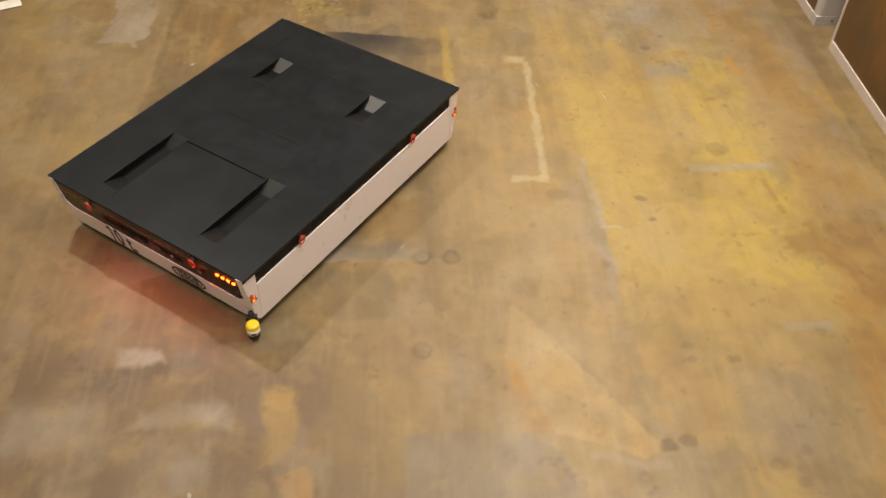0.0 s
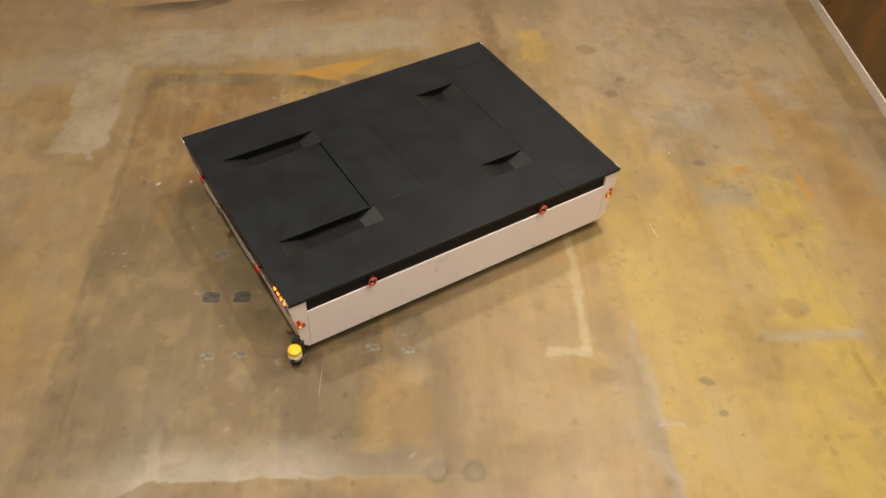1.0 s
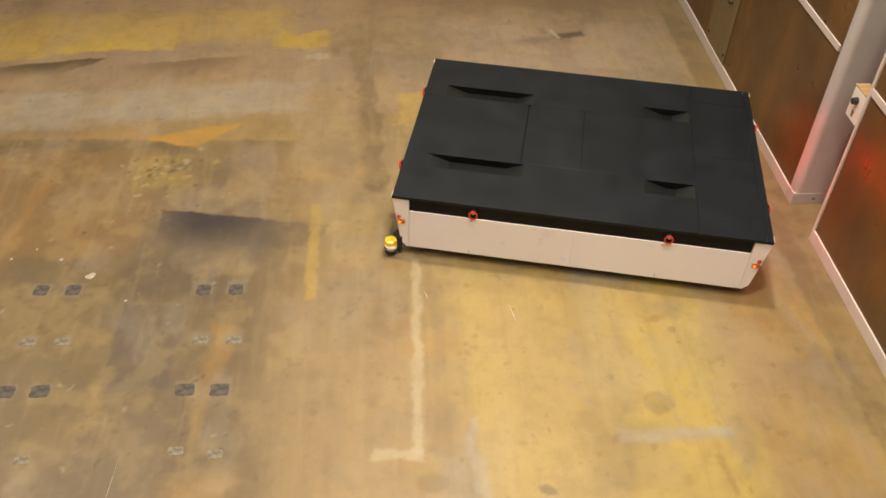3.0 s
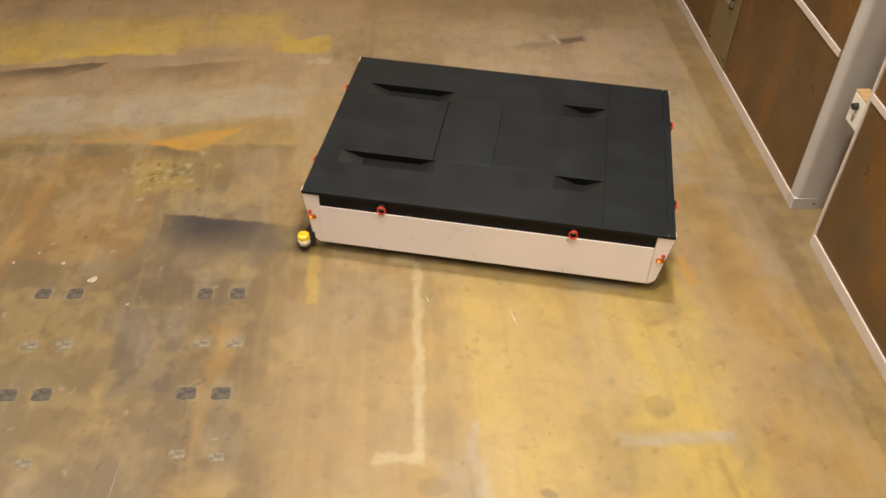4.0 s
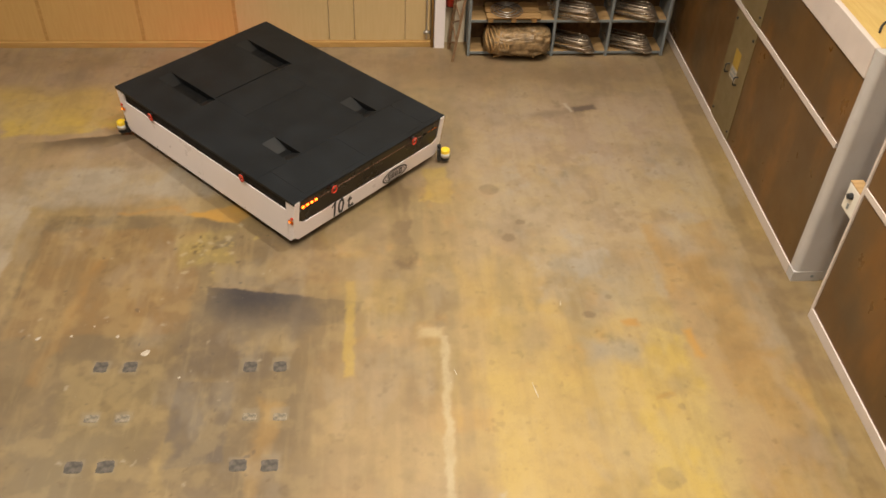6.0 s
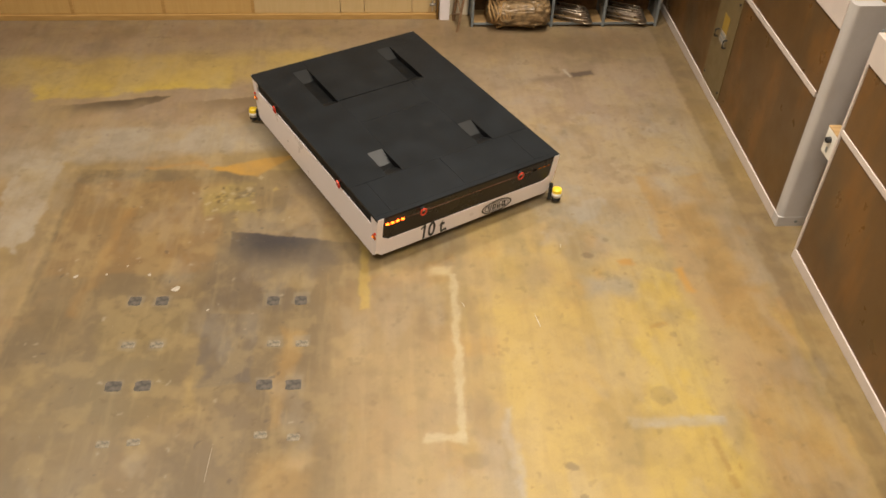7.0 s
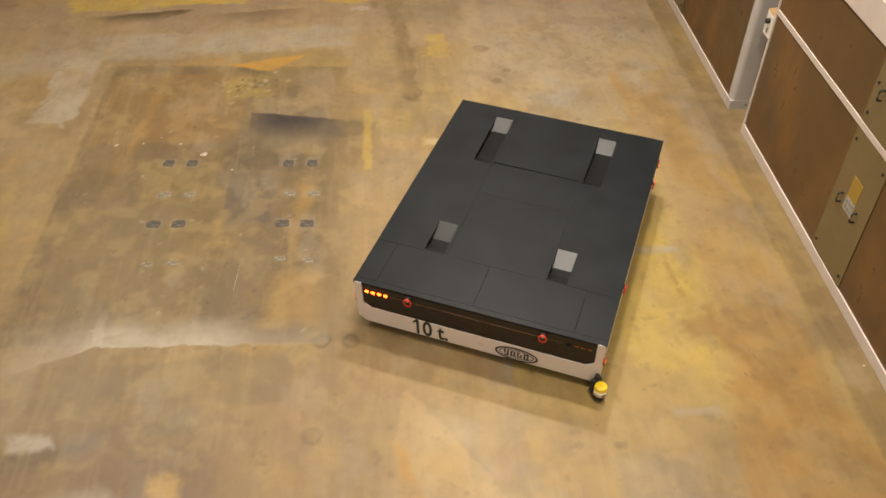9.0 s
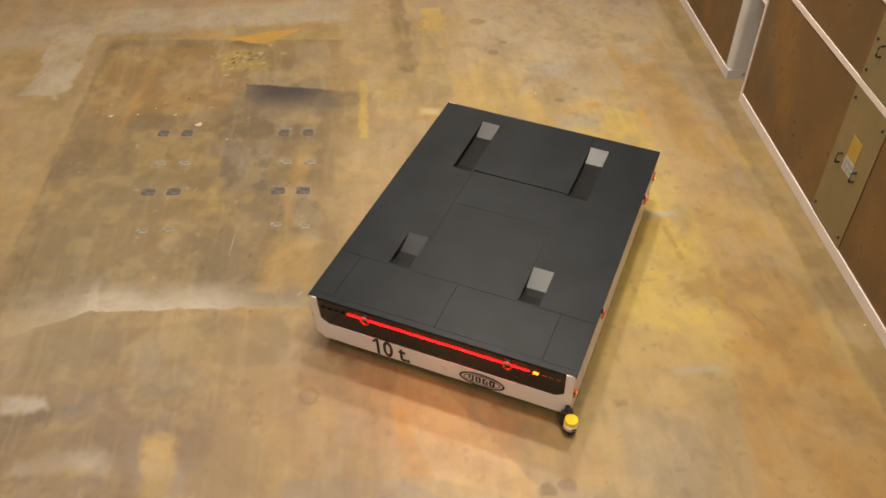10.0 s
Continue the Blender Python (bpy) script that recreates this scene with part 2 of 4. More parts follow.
    for k in range(110):
        tint = (yellow, ochre, grey, tan, orange, pale)[rng.integers(6)]
        col = blot(col, rng.uniform(-9.5, 5.4), rng.uniform(-14.5, -6.5), rng.uniform(0.3, 1.2), rng.uniform(0.4, 1.6), rng.normal(2, 5), rng.uniform(0.1, 0.4), rng.uniform(0.2, 0.45), tint)
    col = mix(col, ramp(cloud(1.3), 0.58, 0.75) * 0.28, orange)
    # the greyer west half and the warm east half
    col = lay(col, patch(-3.5, -1.0, 5.0, 9.0, 0, 1.2), 0.50, (0.165, 0.118, 0.066))
    col = lay(col, patch(-2.6, -4.4, 2.6, 2.0, 0, 0.6), 0.80, (0.136, 0.091, 0.055))
    col = lay(col, patch(0.95, -0.6, 0.85, 2.0, 0, 0.5), 0.60, (0.232, 0.163, 0.082))
    col = lay(col, patch(0.6, -3.0, 1.5, 1.2, 0, 0.5), 0.50, (0.225, 0.150, 0.072))
    col = lay(col, patch(3.6, 4.3, 1.9, 2.0, 0, 0.8), 0.75, (0.272, 0.215, 0.143))
    col = mix(col, patch(3.7, 3.6, 1.6, 2.0, 0, 0.8) * ramp(cloud(1.5), 0.50, 0.70) * 0.6, (0.25, 0.222, 0.178))
    col = mix(col, patch(3.7, 4.6, 1.6, 2.4, 0, 0.8) * ramp(cloud(1.7), 0.56, 0.72) * 0.5, (0.17, 0.115, 0.065))
    col = mix(col, ramp(gy + (cloud(0.9) - 0.5) * 1.6, 3.6, 5.2) * 0.45, (0.275, 0.204, 0.158))
    # yellow coat of the east half, its straight west edge, the brightest stretch and the orange lane beside the partition
    ends = (1 - ramp(gy + (cloud(1.0) - 0.5) * 1.2, 0.7, 1.7)) * ramp(gy + (cloud(1.0) - 0.5) * 1.2, -3.6, -2.2)
    col = lay(col, patch(3.19, -1.1, 1.16, 3.2, 0.6, 0.06, False) * ends, 0.80, (0.318, 0.226, 0.070))
    col = lay(col, patch(2.75, 0.10, 0.50, 0.80, 3, 0.35), 0.40, (0.262, 0.178, 0.068))
    col = lay(col, patch(3.0, -2.9, 1.0, 0.9, 0, 0.5), 0.50, (0.258, 0.172, 0.064))
    col = lay(col, patch(4.62, 0.9, 0.50, 2.4, 2, 0.12), 0.72, (0.262, 0.165, 0.062))
    col = lay(col, poly([(3.72, 1.55), (4.16, 1.45), (4.06, -0.62), (3.28, -0.62), (3.45, 0.3)], 0.06, True), 0.58, (0.350, 0.254, 0.060))
    col = lay(col, poly([(3.15, -0.58), (4.06, -0.58), (4.20, -1.7), (4.02, -2.4), (3.10, -2.3)], 0.14, True), 0.52, (0.350, 0.252, 0.056))
    col = lay(col, poly([(4.35, -1.4), (5.2, -1.4), (5.2, -4.8), (3.62, -4.8), (3.95, -2.8)], 0.16, True), 0.70, (0.255, 0.145, 0.042))
    col = lay(col, patch(3.2, -6.0, 1.5, 1.2, 0, 0.4), 0.5, orange)
    col = lay(col, patch(3.20, -3.75, 0.48, 0.62, 0, 0.30), 0.55, (0.205, 0.165, 0.112))
    col = lay(col, patch(3.55, 5.62, 0.55, 0.16, 6, 0.15), 0.5, (0.13, 0.09, 0.06))
    col = lay(col, patch(4.55, 2.95, 0.34, 0.45, 15, 0.3), 0.75, pale)
    col = lay(col, patch(4.98, 1.95, 0.20, 0.75, 4, 0.15), 0.55, pale)
    col = lay(col, patch(3.55, 2.1, 0.55, 0.6, 0, 0.45), 0.5, blue)
    col = lay(col, patch(3.38, 1.25, 0.40, 0.28, 0, 0.25), 0.50, blue)
    col = lay(col, patch(5.02, -0.2, 0.12, 1.4, 2, 0.12), 0.28, pale)
    # darker brown band of even width all along the partition's foot
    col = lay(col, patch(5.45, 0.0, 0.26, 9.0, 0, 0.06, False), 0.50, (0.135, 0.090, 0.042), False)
    # brown machine stand with its inner stains
    col = lay(col, patch(-1.17, 0.85, 1.74, 2.66, -1.5, 0.05, False) * (1 - ramp(rx, -0.05, 0.75)), 0.95, (0.116, 0.084, 0.046))
    col = lay(col, patch(-1.85, 2.45, 0.95, 0.85, 0, 0.10), 0.66, (0.180, 0.108, 0.042))
    col = lay(col, patch(-1.55, 0.40, 0.55, 0.9, 0, 0.25), 0.45, (0.135, 0.098, 0.040))
    col = lay(col, poly([(-0.99, -0.02), (-0.98, 1.0), (-0.38, 0.98), (-0.40, 0.03)], 0.04), 0.80, (0.086, 0.068, 0.050))
    col = lay(col, patch(-0.55, 1.30, 0.50, 0.40, 0, 0.2), 0.65, (0.082, 0.062, 0.044))
    col = lay(col, patch(-2.0, -0.6, 0.7, 1.2, 0, 0.4), 0.5, grey)
    col = lay(col, patch(-0.60, -0.9, 0.25, 0.8, 2, 0.15), 0.45, (0.140, 0.104, 0.064))
    col = lay(col, patch(-0.10, 0.10, 0.13, 0.62, -3, 0.09), 0.42, (0.280, 0.168, 0.052))
    col = lay(col, patch(-0.08, -1.15, 0.38, 0.50, 0, 0.25), 0.50, (0.270, 0.170, 0.058))
    col = lay(col, patch(-1.0, 0.0, 0.10, 0.4, 0, 0.10), 0.40, ochre)
    col = lay(col, patch(-2.2, 1.9, 0.13, 1.0, -6, 0.12), 0.3, orange)
    col = lay(col, patch(-3.33, 2.92, 0.30, 0.86, -5, 0.06), 0.80, pale)
    col = lay(col, patch(-3.20, 0.60, 0.30, 1.2, 6, 0.25), 0.45, (0.215, 0.160, 0.090))
    col = lay(col, patch(-1.35, 4.18, 2.0, 0.45, 5, 0.2), 0.85, pale)
    col = lay(col, patch(-3.9, 3.6, 0.9, 0.5, 8, 0.3), 0.5, pale)
    col = lay(col, patch(-2.55, 5.60, 1.35, 0.34, 6, 0.12), 0.95, (0.38, 0.275, 0.055))
    col = lay(col, patch(-2.2, 5.95, 2.6, 0.6, 3, 0.4), 0.75, (0.33, 0.235, 0.075))
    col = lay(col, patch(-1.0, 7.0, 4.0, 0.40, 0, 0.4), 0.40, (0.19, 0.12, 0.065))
    col = lay(col, patch(0.10, 2.85, 0.42, 0.60, 0, 0.2), 0.45, (0.185, 0.125, 0.068))
    col = lay(col, patch(-0.92, 2.90, 0.34, 0.34, 5, 0.10), 0.75, (0.215, 0.160, 0.056))
    col = lay(col, patch(-0.72, 2.97, 0.13, 0.13, 10, 0.06), 0.75, (0.105, 0.082, 0.056))
    col = lay(col, patch(0.42, 5.62, 0.40, 0.24, 0, 0.08), 0.75, yellow)
    col = lay(col, patch(0.60, 5.22, 0.16, 0.09, 0, 0.05, False), 0.65, (0.40, 0.37, 0.32))
    col = lay(col, patch(0.82, 5.32, 0.07, 0.14, 0, 0.05, False), 0.75, brown)
    col = lay(col, patch(0.70, 4.1, 0.36, 1.35, 4, 0.06), 0.45, (0.245, 0.185, 0.115))
    col = lay(col, patch(1.20, 4.1, 0.15, 1.55, 4, 0.06), 0.60, (0.125, 0.086, 0.047))
    col = lay(col, patch(1.31, 2.72, 0.11, 0.22, 0, 0.06), 0.65, (0.105, 0.072, 0.038))
    col = lay(col, patch(1.70, 4.05, 0.20, 0.38, 0, 0.08), 0.50, yellow)
    col = lay(col, patch(1.5, 5.5, 0.8, 0.9, 0, 0.3), 0.45, grey)
    # the south-west coats: olive ground, smudges, pale smears
    col = lay(col, patch(-1.2, -2.25, 1.25, 0.36, 1, 0.12), 0.60, (0.150, 0.112, 0.062))
    col = lay(col, patch(-1.15, -2.72, 0.30, 0.22, 0, 0.18), 0.60, (0.125, 0.108, 0.078))
    col = lay(col, poly([(-2.85, -2.97), (-1.55, -2.78), (-1.75, -3.04), (-2.5, -3.28), (-2.85, -3.35)], 0.10, True), 0.75, (0.098, 0.072, 0.046))
    col = lay(col, patch(-2.22, -2.86, 0.21, 0.12, 0, 0.10), 0.85, (0.32, 0.29, 0.25))
    col = lay(col, patch(-2.9, -3.6, 0.5, 0.35, 0, 0.3), 0.6, pale)
    col = lay(col, patch(-1.85, -3.50, 0.42, 0.17, 6, 0.15), 0.60, pale)
    col = lay(col, patch(-1.9, -4.2, 1.2, 0.45, 0, 0.3), 0.50, (0.135, 0.098, 0.060))
    col = lay(col, patch(-1.02, -3.62, 0.14, 0.36, 4, 0.08), 0.62, (0.305, 0.195, 0.052))
    col = lay(col, patch(-0.86, -4.28, 0.15, 0.22, 4, 0.08), 0.62, orange)
    col = lay(col, patch(0.08, -2.90, 0.28, 0.34, 0, 0.2), 0.45, (0.215, 0.138, 0.082))
    col = lay(col, patch(-0.45, -3.95, 0.30, 0.7, 0, 0.1), 0.45, (0.185, 0.135, 0.072))
    # the south-east: pale wedge with an orange flank and a grey coat cut off straight below it
    col = lay(col, poly([(1.03, -2.30), (1.50, -3.06), (2.16, -4.02), (1.90, -4.14), (1.20, -3.84), (0.86, -3.08)], 0.05), 0.72, (0.320, 0.220, 0.092))
    col = lay(col, poly([(0.85, -2.95), (0.98, -3.05), (1.23, -3.83), (0.95, -3.82)], 0.04), 0.70, (0.305, 0.175, 0.046))
    col = lay(col, poly([(-0.05, -3.77), (0.93, -3.80), (1.28, -4.02), (1.65, -5.0), (-0.05, -5.0)], 0.04), 0.72, (0.188, 0.148, 0.104))
    col = lay(col, patch(1.80, -4.12, 0.32, 0.07, -4, 0.06), 0.45, pale)
    col = mix(col, ramp(cloud(0.8, 1, 1), 0.52, 0.72) * 0.24, (0.105, 0.072, 0.038))
    col = mix(col, ramp(cloud(1.1, 1.3, 0.7), 0.55, 0.75) * 0.22, pale)
    # fine clouding, brush streaks, dark specks
    col = mix(col, ramp(cloud(3.5), 0.45, 0.75) * 0.15, (0.11, 0.076, 0.040))
    col = mix(col, ramp(cloud(2.2), 0.48, 0.75) * 0.22, (0.33, 0.240, 0.105))
    col = mix(col, ramp(cloud(3.5, 2.4, 0.3), 0.52, 0.78) * 0.12, (0.33, 0.25, 0.12))
    col = mix(col, ramp(cloud(3.0, 2.6, 0.25), 0.54, 0.80) * 0.12, (0.12, 0.085, 0.045))
    col = mix(col, ramp(cloud(5.0, 1, 1, 3), 0.80, 0.90) * 0.22, (0.075, 0.052, 0.028))
    # rings and round spots
    for x, y, r in ((0.225, -1.793, 0.085), (0.503, -1.809, 0.085), (0.175, -2.927, 0.085), (-1.24, -2.85, 0.12), (-0.99, -2.89, 0.12)):
        ring = patch(x, y, r * 1.35, r * 1.35, 0, 0.35, False, True) - 0.6 * patch(x, y, r * 0.85, r * 0.85, 0, 0.4, False, True)
        col = lay(col, ring, 0.38 if x < 0.2 else 0.60, (0.085, 0.065, 0.042))
    for x, y, r, s in ((2.37, 3.91, 0.15, 0.6), (2.9, 2.55, 0.05, 0.35), (3.9, 3.6, 0.05, 0.35), (2.67, 3.27, 0.07, 0.6), (2.50, 3.0, 0.10, 0.5), (1.68, -0.95, 0.14, 0.4), (2.54, -1.05, 0.065, 0.5), (2.58, -1.37, 0.045, 0.5), (3.22, 1.76, 0.08, 0.6), (3.47, 2.0, 0.05, 0.5), (3.88, 0.50, 0.055, 0.5), (3.76, 0.64, 0.06, 0.4), (2.12, -4.01, 0.09, 0.6), (2.29, -3.97, 0.09, 0.6), (2.53, -3.15, 0.06, 0.4), (2.91, -3.17, 0.07, 0.35), (2.95, -4.22, 0.09, 0.4), (3.12, -4.40, 0.07, 0.45), (3.22, -4.10, 0.06, 0.35)):
        col = lay(col, patch(x, y, r, r * 0.85, 0, 0.35, False, True), s, (0.115, 0.080, 0.045))
    worn = patch(3.565, -0.278, 0.135, 0.125, 0, 0.25, False, True)
    col = lay(col, worn, 0.34, (0.135, 0.100, 0.055))
    # grey smears across the yellow coat and along its west edge
    col = lay(col, patch(3.63, -0.60, 0.48, 0.085, 0, 0.06, False), 0.45, (0.250, 0.228, 0.185))
    for x, y, w, h in ((3.40, -0.62, 0.12, 0.05), (4.00, -0.58, 0.12, 0.06), (3.72, -0.57, 0.08, 0.04)):
        col = lay(col, patch(x, y, w, h, -3, 0.04, False), 0.28, (0.32, 0.29, 0.24))
    col = lay(col, patch(3.70, -2.83, 0.27, 0.08, -2, 0.06, False), 0.42, (0.235, 0.220, 0.185))
    col = lay(col, patch(2.05, -0.95, 0.07, 0.60, 1, 0.07), 0.50, (0.275, 0.245, 0.195))
    col = lay(col, patch(1.98, -2.1, 0.10, 0.40, 1, 0.09), 0.40, (0.270, 0.240, 0.195))
    col = lay(col, patch(2.13, -1.46, 0.13, 0.028, -2, 0.025, False), 0.36, (0.37, 0.33, 0.26))
    # rusty drips at the end of the smear
    for x, y, w, h in ((3.91, -0.87, 0.04, 0.10), (3.94, -1.06, 0.045, 0.12), (3.97, -1.27, 0.05, 0.09), (4.07, -1.12, 0.035, 0.05), (4.12, -1.50, 0.05, 0.05), (4.00, -1.42, 0.03, 0.04)):
        col = lay(col, patch(x, y, w, h, 8, 0.04, False), 0.50, (0.195, 0.110, 0.030))
    col = lay(col, patch(4.06, -1.78, 0.22, 0.20, 10, 0.10), 0.60, (0.200, 0.120, 0.042))
    col = lay(col, patch(4.38, -2.3, 0.10, 0.9, 14, 0.09), 0.50, (0.205, 0.115, 0.034))
    col = lay(col, patch(3.62, 1.62, 0.11, 0.07, 0, 0.06, False), 0.75, orange)
    col = lay(col, patch(4.22, 1.32, 0.08, 0.23, 6, 0.07, False), 0.80, (0.33, 0.18, 0.04))
    col = lay(col, patch(3.77, 0.62, 0.09, 0.04, 0, 0.04), 0.60, (0.24, 0.13, 0.035))
    col = lay(col, patch(3.88, 5.70, 0.20, 0.10, 14, 0.07, False), 0.80, (0.095, 0.068, 0.052), False)
    col = lay(col, patch(3.66, 5.72, 0.035, 0.13, 14, 0.035, False), 0.55, (0.36, 0.32, 0.26), False)
    col = lay(col, patch(3.1, 6.6, 2.2, 0.5, 0, 0.4), 0.45, (0.15, 0.10, 0.055))
    # pale rims left round the feet of the machine
    for y, h, row in ((0.02, 0.08, (-1.71, -1.435, -0.28, 0.0)), (1.17, 0.085, (-1.72, -1.44, -0.279, 0.011)), (0.55, 0.075, (-1.67, -1.39, -0.228, 0.053))):
        for x in row:
            col = lay(col, patch(x, y + 0.01 * (x < -1) + 0.015, 0.100, h + 0.012, 0, 0.03, False), 0.30, (0.19, 0.165, 0.125))
    # crusted paint flakes at the head of the stand, specks all over it
    for k in range(60):
        x, y = (-1.02 if k % 3 else -0.72) + rng.normal(0, 0.12), 2.92 + rng.normal(0, 0.14)
        tint = ((0.28, 0.21, 0.07), (0.25, 0.185, 0.06), brown, (0.29, 0.24, 0.15))[k % 4]
        col = blot(col, x, y, rng.uniform(0.02, 0.06), rng.uniform(0.012, 0.04), rng.uniform(0, 180), 0.02, 0.60, tint)
    for k in range(150):
        x, y = rng.uniform(-2.7, 0.1), rng.uniform(-1.9, 3.3)
        tint = (coal, brown, (0.30, 0.26, 0.20))[k % 3]
        col = blot(col, x, y, rng.uniform(0.014, 0.036), rng.uniform(0.012, 0.024), rng.uniform(0, 180), 0.014, 0.45, tint)
    for k in range(70):
        x, y = rng.uniform(2.1, 5.1), rng.uniform(-4.2, 6.0)
        col = blot(col, x, y, rng.uniform(0.014, 0.035), rng.uniform(0.012, 0.026), rng.uniform(0, 180), 0.014, 0.42, (0.14, 0.085, 0.035))
    # orange wedge along the pale band
    col = lay(col, poly([(-1.36, 3.52), (-0.13, 3.84), (-0.20, 3.72), (-0.62, 3.32), (-0.80, 3.34)], 0.05), 0.85, (0.315, 0.180, 0.040))
    col = lay(col, patch(-1.65, 3.60, 0.40, 0.05, 3, 0.05), 0.45, orange)
    # dark spill with a sharp upper edge, fading out below
    below = 1 - slope(-0.12, 2.10, -0.21, 1.55)
    tail = 1 - slope(-0.25, 2.2, 0.75, 2.0)
    head = slope(-0.92, 2.2, -0.45, 2.15)
    col = lay(col, patch(-0.35, 1.80, 0.75, 0.34, -10, 0.3), 0.60, (0.095, 0.074, 0.054))
    col = lay(col, mul(mul(poly([(-0.85, 2.32), (0.86, 2.02), (0.70, 1.70), (-0.85, 1.60)], 0.03), below), np.maximum(tail, 0.30) * (0.55 + 0.45 * head)), 0.98, coal, False)
    col = lay(col, patch(0.685, 1.66, 0.072, 0.68, 0, 0.04, False), 0.46, yellow)
    # two old spills near the back wall, dark at their upper edge and fading out below
    fade = 1 - slope(-2.5, 5.16, -2.44, 4.72)
    col = lay(col, mul(poly([(-3.65, 4.98), (-1.96, 5.25), (-2.10, 5.05), (-2.9, 4.62), (-3.65, 4.62)], 0.03), fade * slope(-3.7, 4.9, -2.7, 5.0)), 0.95, (0.082, 0.058, 0.036), False)
    fade = patch(-0.98, 5.17, 1.06, 0.5, 8.0, 0.85, False, True)
    col = lay(col, mul(patch(-0.95, 4.93, 0.85, 0.24, 8.0, 0.03, False), fade), 0.70, (0.14, 0.095, 0.055), False)
    # pale angle marked on the floor
    col = lay(col, patch(1.62, 0.40, 0.065, 1.12, -2, 0.05, False), 0.60, (0.355, 0.295, 0.180))
    col = lay(col, patch(1.42, -0.69, 0.22, 0.070, -4, 0.05, False), 0.60, (0.355, 0.295, 0.180))
    col = lay(col, patch(1.52, 1.55, 0.17, 0.12, -6, 0.10, False), 0.60, (0.345, 0.280, 0.160))
    col = lay(col, patch(1.80, 0.25, 0.09, 1.0, -2, 0.06, False), 0.45, (0.205, 0.140, 0.066))
    # pale band with a straight lower edge in the south-west, fading towards the stand
    worn_off = 1 - 0.75 * slope(-1.1, -1.7, -0.1, -1.7)
    col = lay(col, mul(mul(poly([(-2.02, -1.80), (0.3, -1.85), (0.3, -1.50), (-2.02, -1.25)], 0.03), 1 - slope(-1.5, -1.85, -1.5, -1.30)), worn_off), 0.9, (0.325, 0.285, 0.225))
    worn_off = slope(-3.1, -2.3, -2.0, -1.8)
    col = lay(col, mul(mul(poly([(-3.6, -2.52), (-1.88, -1.77), (-1.92, -1.25), (-3.7, -1.95)], 0.03), 1 - slope(-2.3, -2.02, -2.55, -1.55)), worn_off), 0.75, (0.315, 0.272, 0.212))
    return nx, ny, gx, gy, col


def floor_mesh():
    """One sheet over the whole hall, with a finer grid where the stains are small."""
    nx, ny, gx, gy, col = stains()
    n = nx * ny
    xyz = np.zeros((n, 3))
    xyz[:, 0], xyz[:, 1] = gx, gy
    i = np.arange(n).reshape(ny, nx)
    quads = np.stack([i[:-1, :-1], i[:-1, 1:], i[1:, 1:], i[1:, :-1]], -1).reshape(-1, 4)
    me = bpy.data.meshes.new("floor")
    me.vertices.add(n)
    me.vertices.foreach_set("co", xyz.ravel())
    me.loops.add(quads.size)
    me.loops.foreach_set("vertex_index", quads.ravel())
    me.polygons.add(len(quads))
    me.polygons.foreach_set("loop_start", np.arange(len(quads)) * 4)
    me.update(calc_edges=True)
    rgba = np.ones((n, 4), np.float32)
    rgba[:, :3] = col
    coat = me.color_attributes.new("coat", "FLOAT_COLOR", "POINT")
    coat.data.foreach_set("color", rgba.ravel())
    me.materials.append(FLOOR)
    return me


def concrete():
    """Sealed workshop concrete: the coat's colours with grain, chips and an uneven sheen."""
    n = Nodes("floor_concrete", 0.42)
    coat = n.node("ShaderNodeVertexColor")
    coat.layer_name = "coat"
    col = coat.outputs["Color"]
    col = n.mix(n.ramp(n.noise(15, 4, 0.6), 0.64, 0.72, 0, 0.16), col, (0.085, 0.058, 0.030))
    col = n.mix(n.ramp(n.noise(30, 3, 0.6), 0.71, 0.74, 0, 0.42), col, (0.33, 0.29, 0.22))
    col = n.mix(n.ramp(n.noise(90, 3, 0.6), 0.4, 0.75, 0, 0.12), col, (0.10, 0.075, 0.042))
    col = n.mix(n.ramp(n.noise(7, 6, 0.7), 0.45, 0.72, 0, 0.18), col, (0.12, 0.085, 0.045))
    n.put(n.shader.inputs["Roughness"], n.ramp(n.noise(1.6, 5, 0.65), 0.3, 0.7, 0.36, 0.58))
    n.shader.inputs["Specular IOR Level"].default_value = 0.35
    n.bump(n.noise(40, 4), 0.06, 0.002)
    return n.colour(col)


FLOOR = concrete()


# ---- mesh helpers ----
def mesh_of(name, bm, material):
    bmesh.ops.recalc_face_normals(bm, faces=bm.faces)
    me = bpy.data.meshes.new(name)
    bm.to_mesh(me)
    bm.free()
    for m in (material if isinstance(material, (list, tuple)) else [material]):
        me.materials.append(m)
    return me


def part(name, bm, material, parent=None, label="", at=None):
    ob = new(name, mesh_of(name, bm, material))
    ob.parent = parent
    if at is not None:
        ob.matrix_basis = at
    return tagged(ob, label)


def smooth(ob):
    for f in ob.data.polygons:
        f.use_smooth = True
    return ob


def box(bm, x0, x1, y0, y1, z0, z1, bevel=0.0, mat=0):
    made = bmesh.ops.create_cube(bm, size=1, matrix=Matrix.Translation(((x0 + x1) / 2, (y0 + y1) / 2, (z0 + z1) / 2)) @ Matrix.Diagonal((x1 - x0, y1 - y0, z1 - z0, 1)))
    if bevel:
        edges = list({e for v in made["verts"] for e in v.link_edges})
        bmesh.ops.bevel(bm, geom=edges, offset=bevel, segments=2, affect="EDGES", profile=0.5)
    return bm


def boxed(x0, x1, y0, y1, z0, z1, bevel=0.0):
    return box(bmesh.new(), x0, x1, y0, y1, z0, z1, bevel)


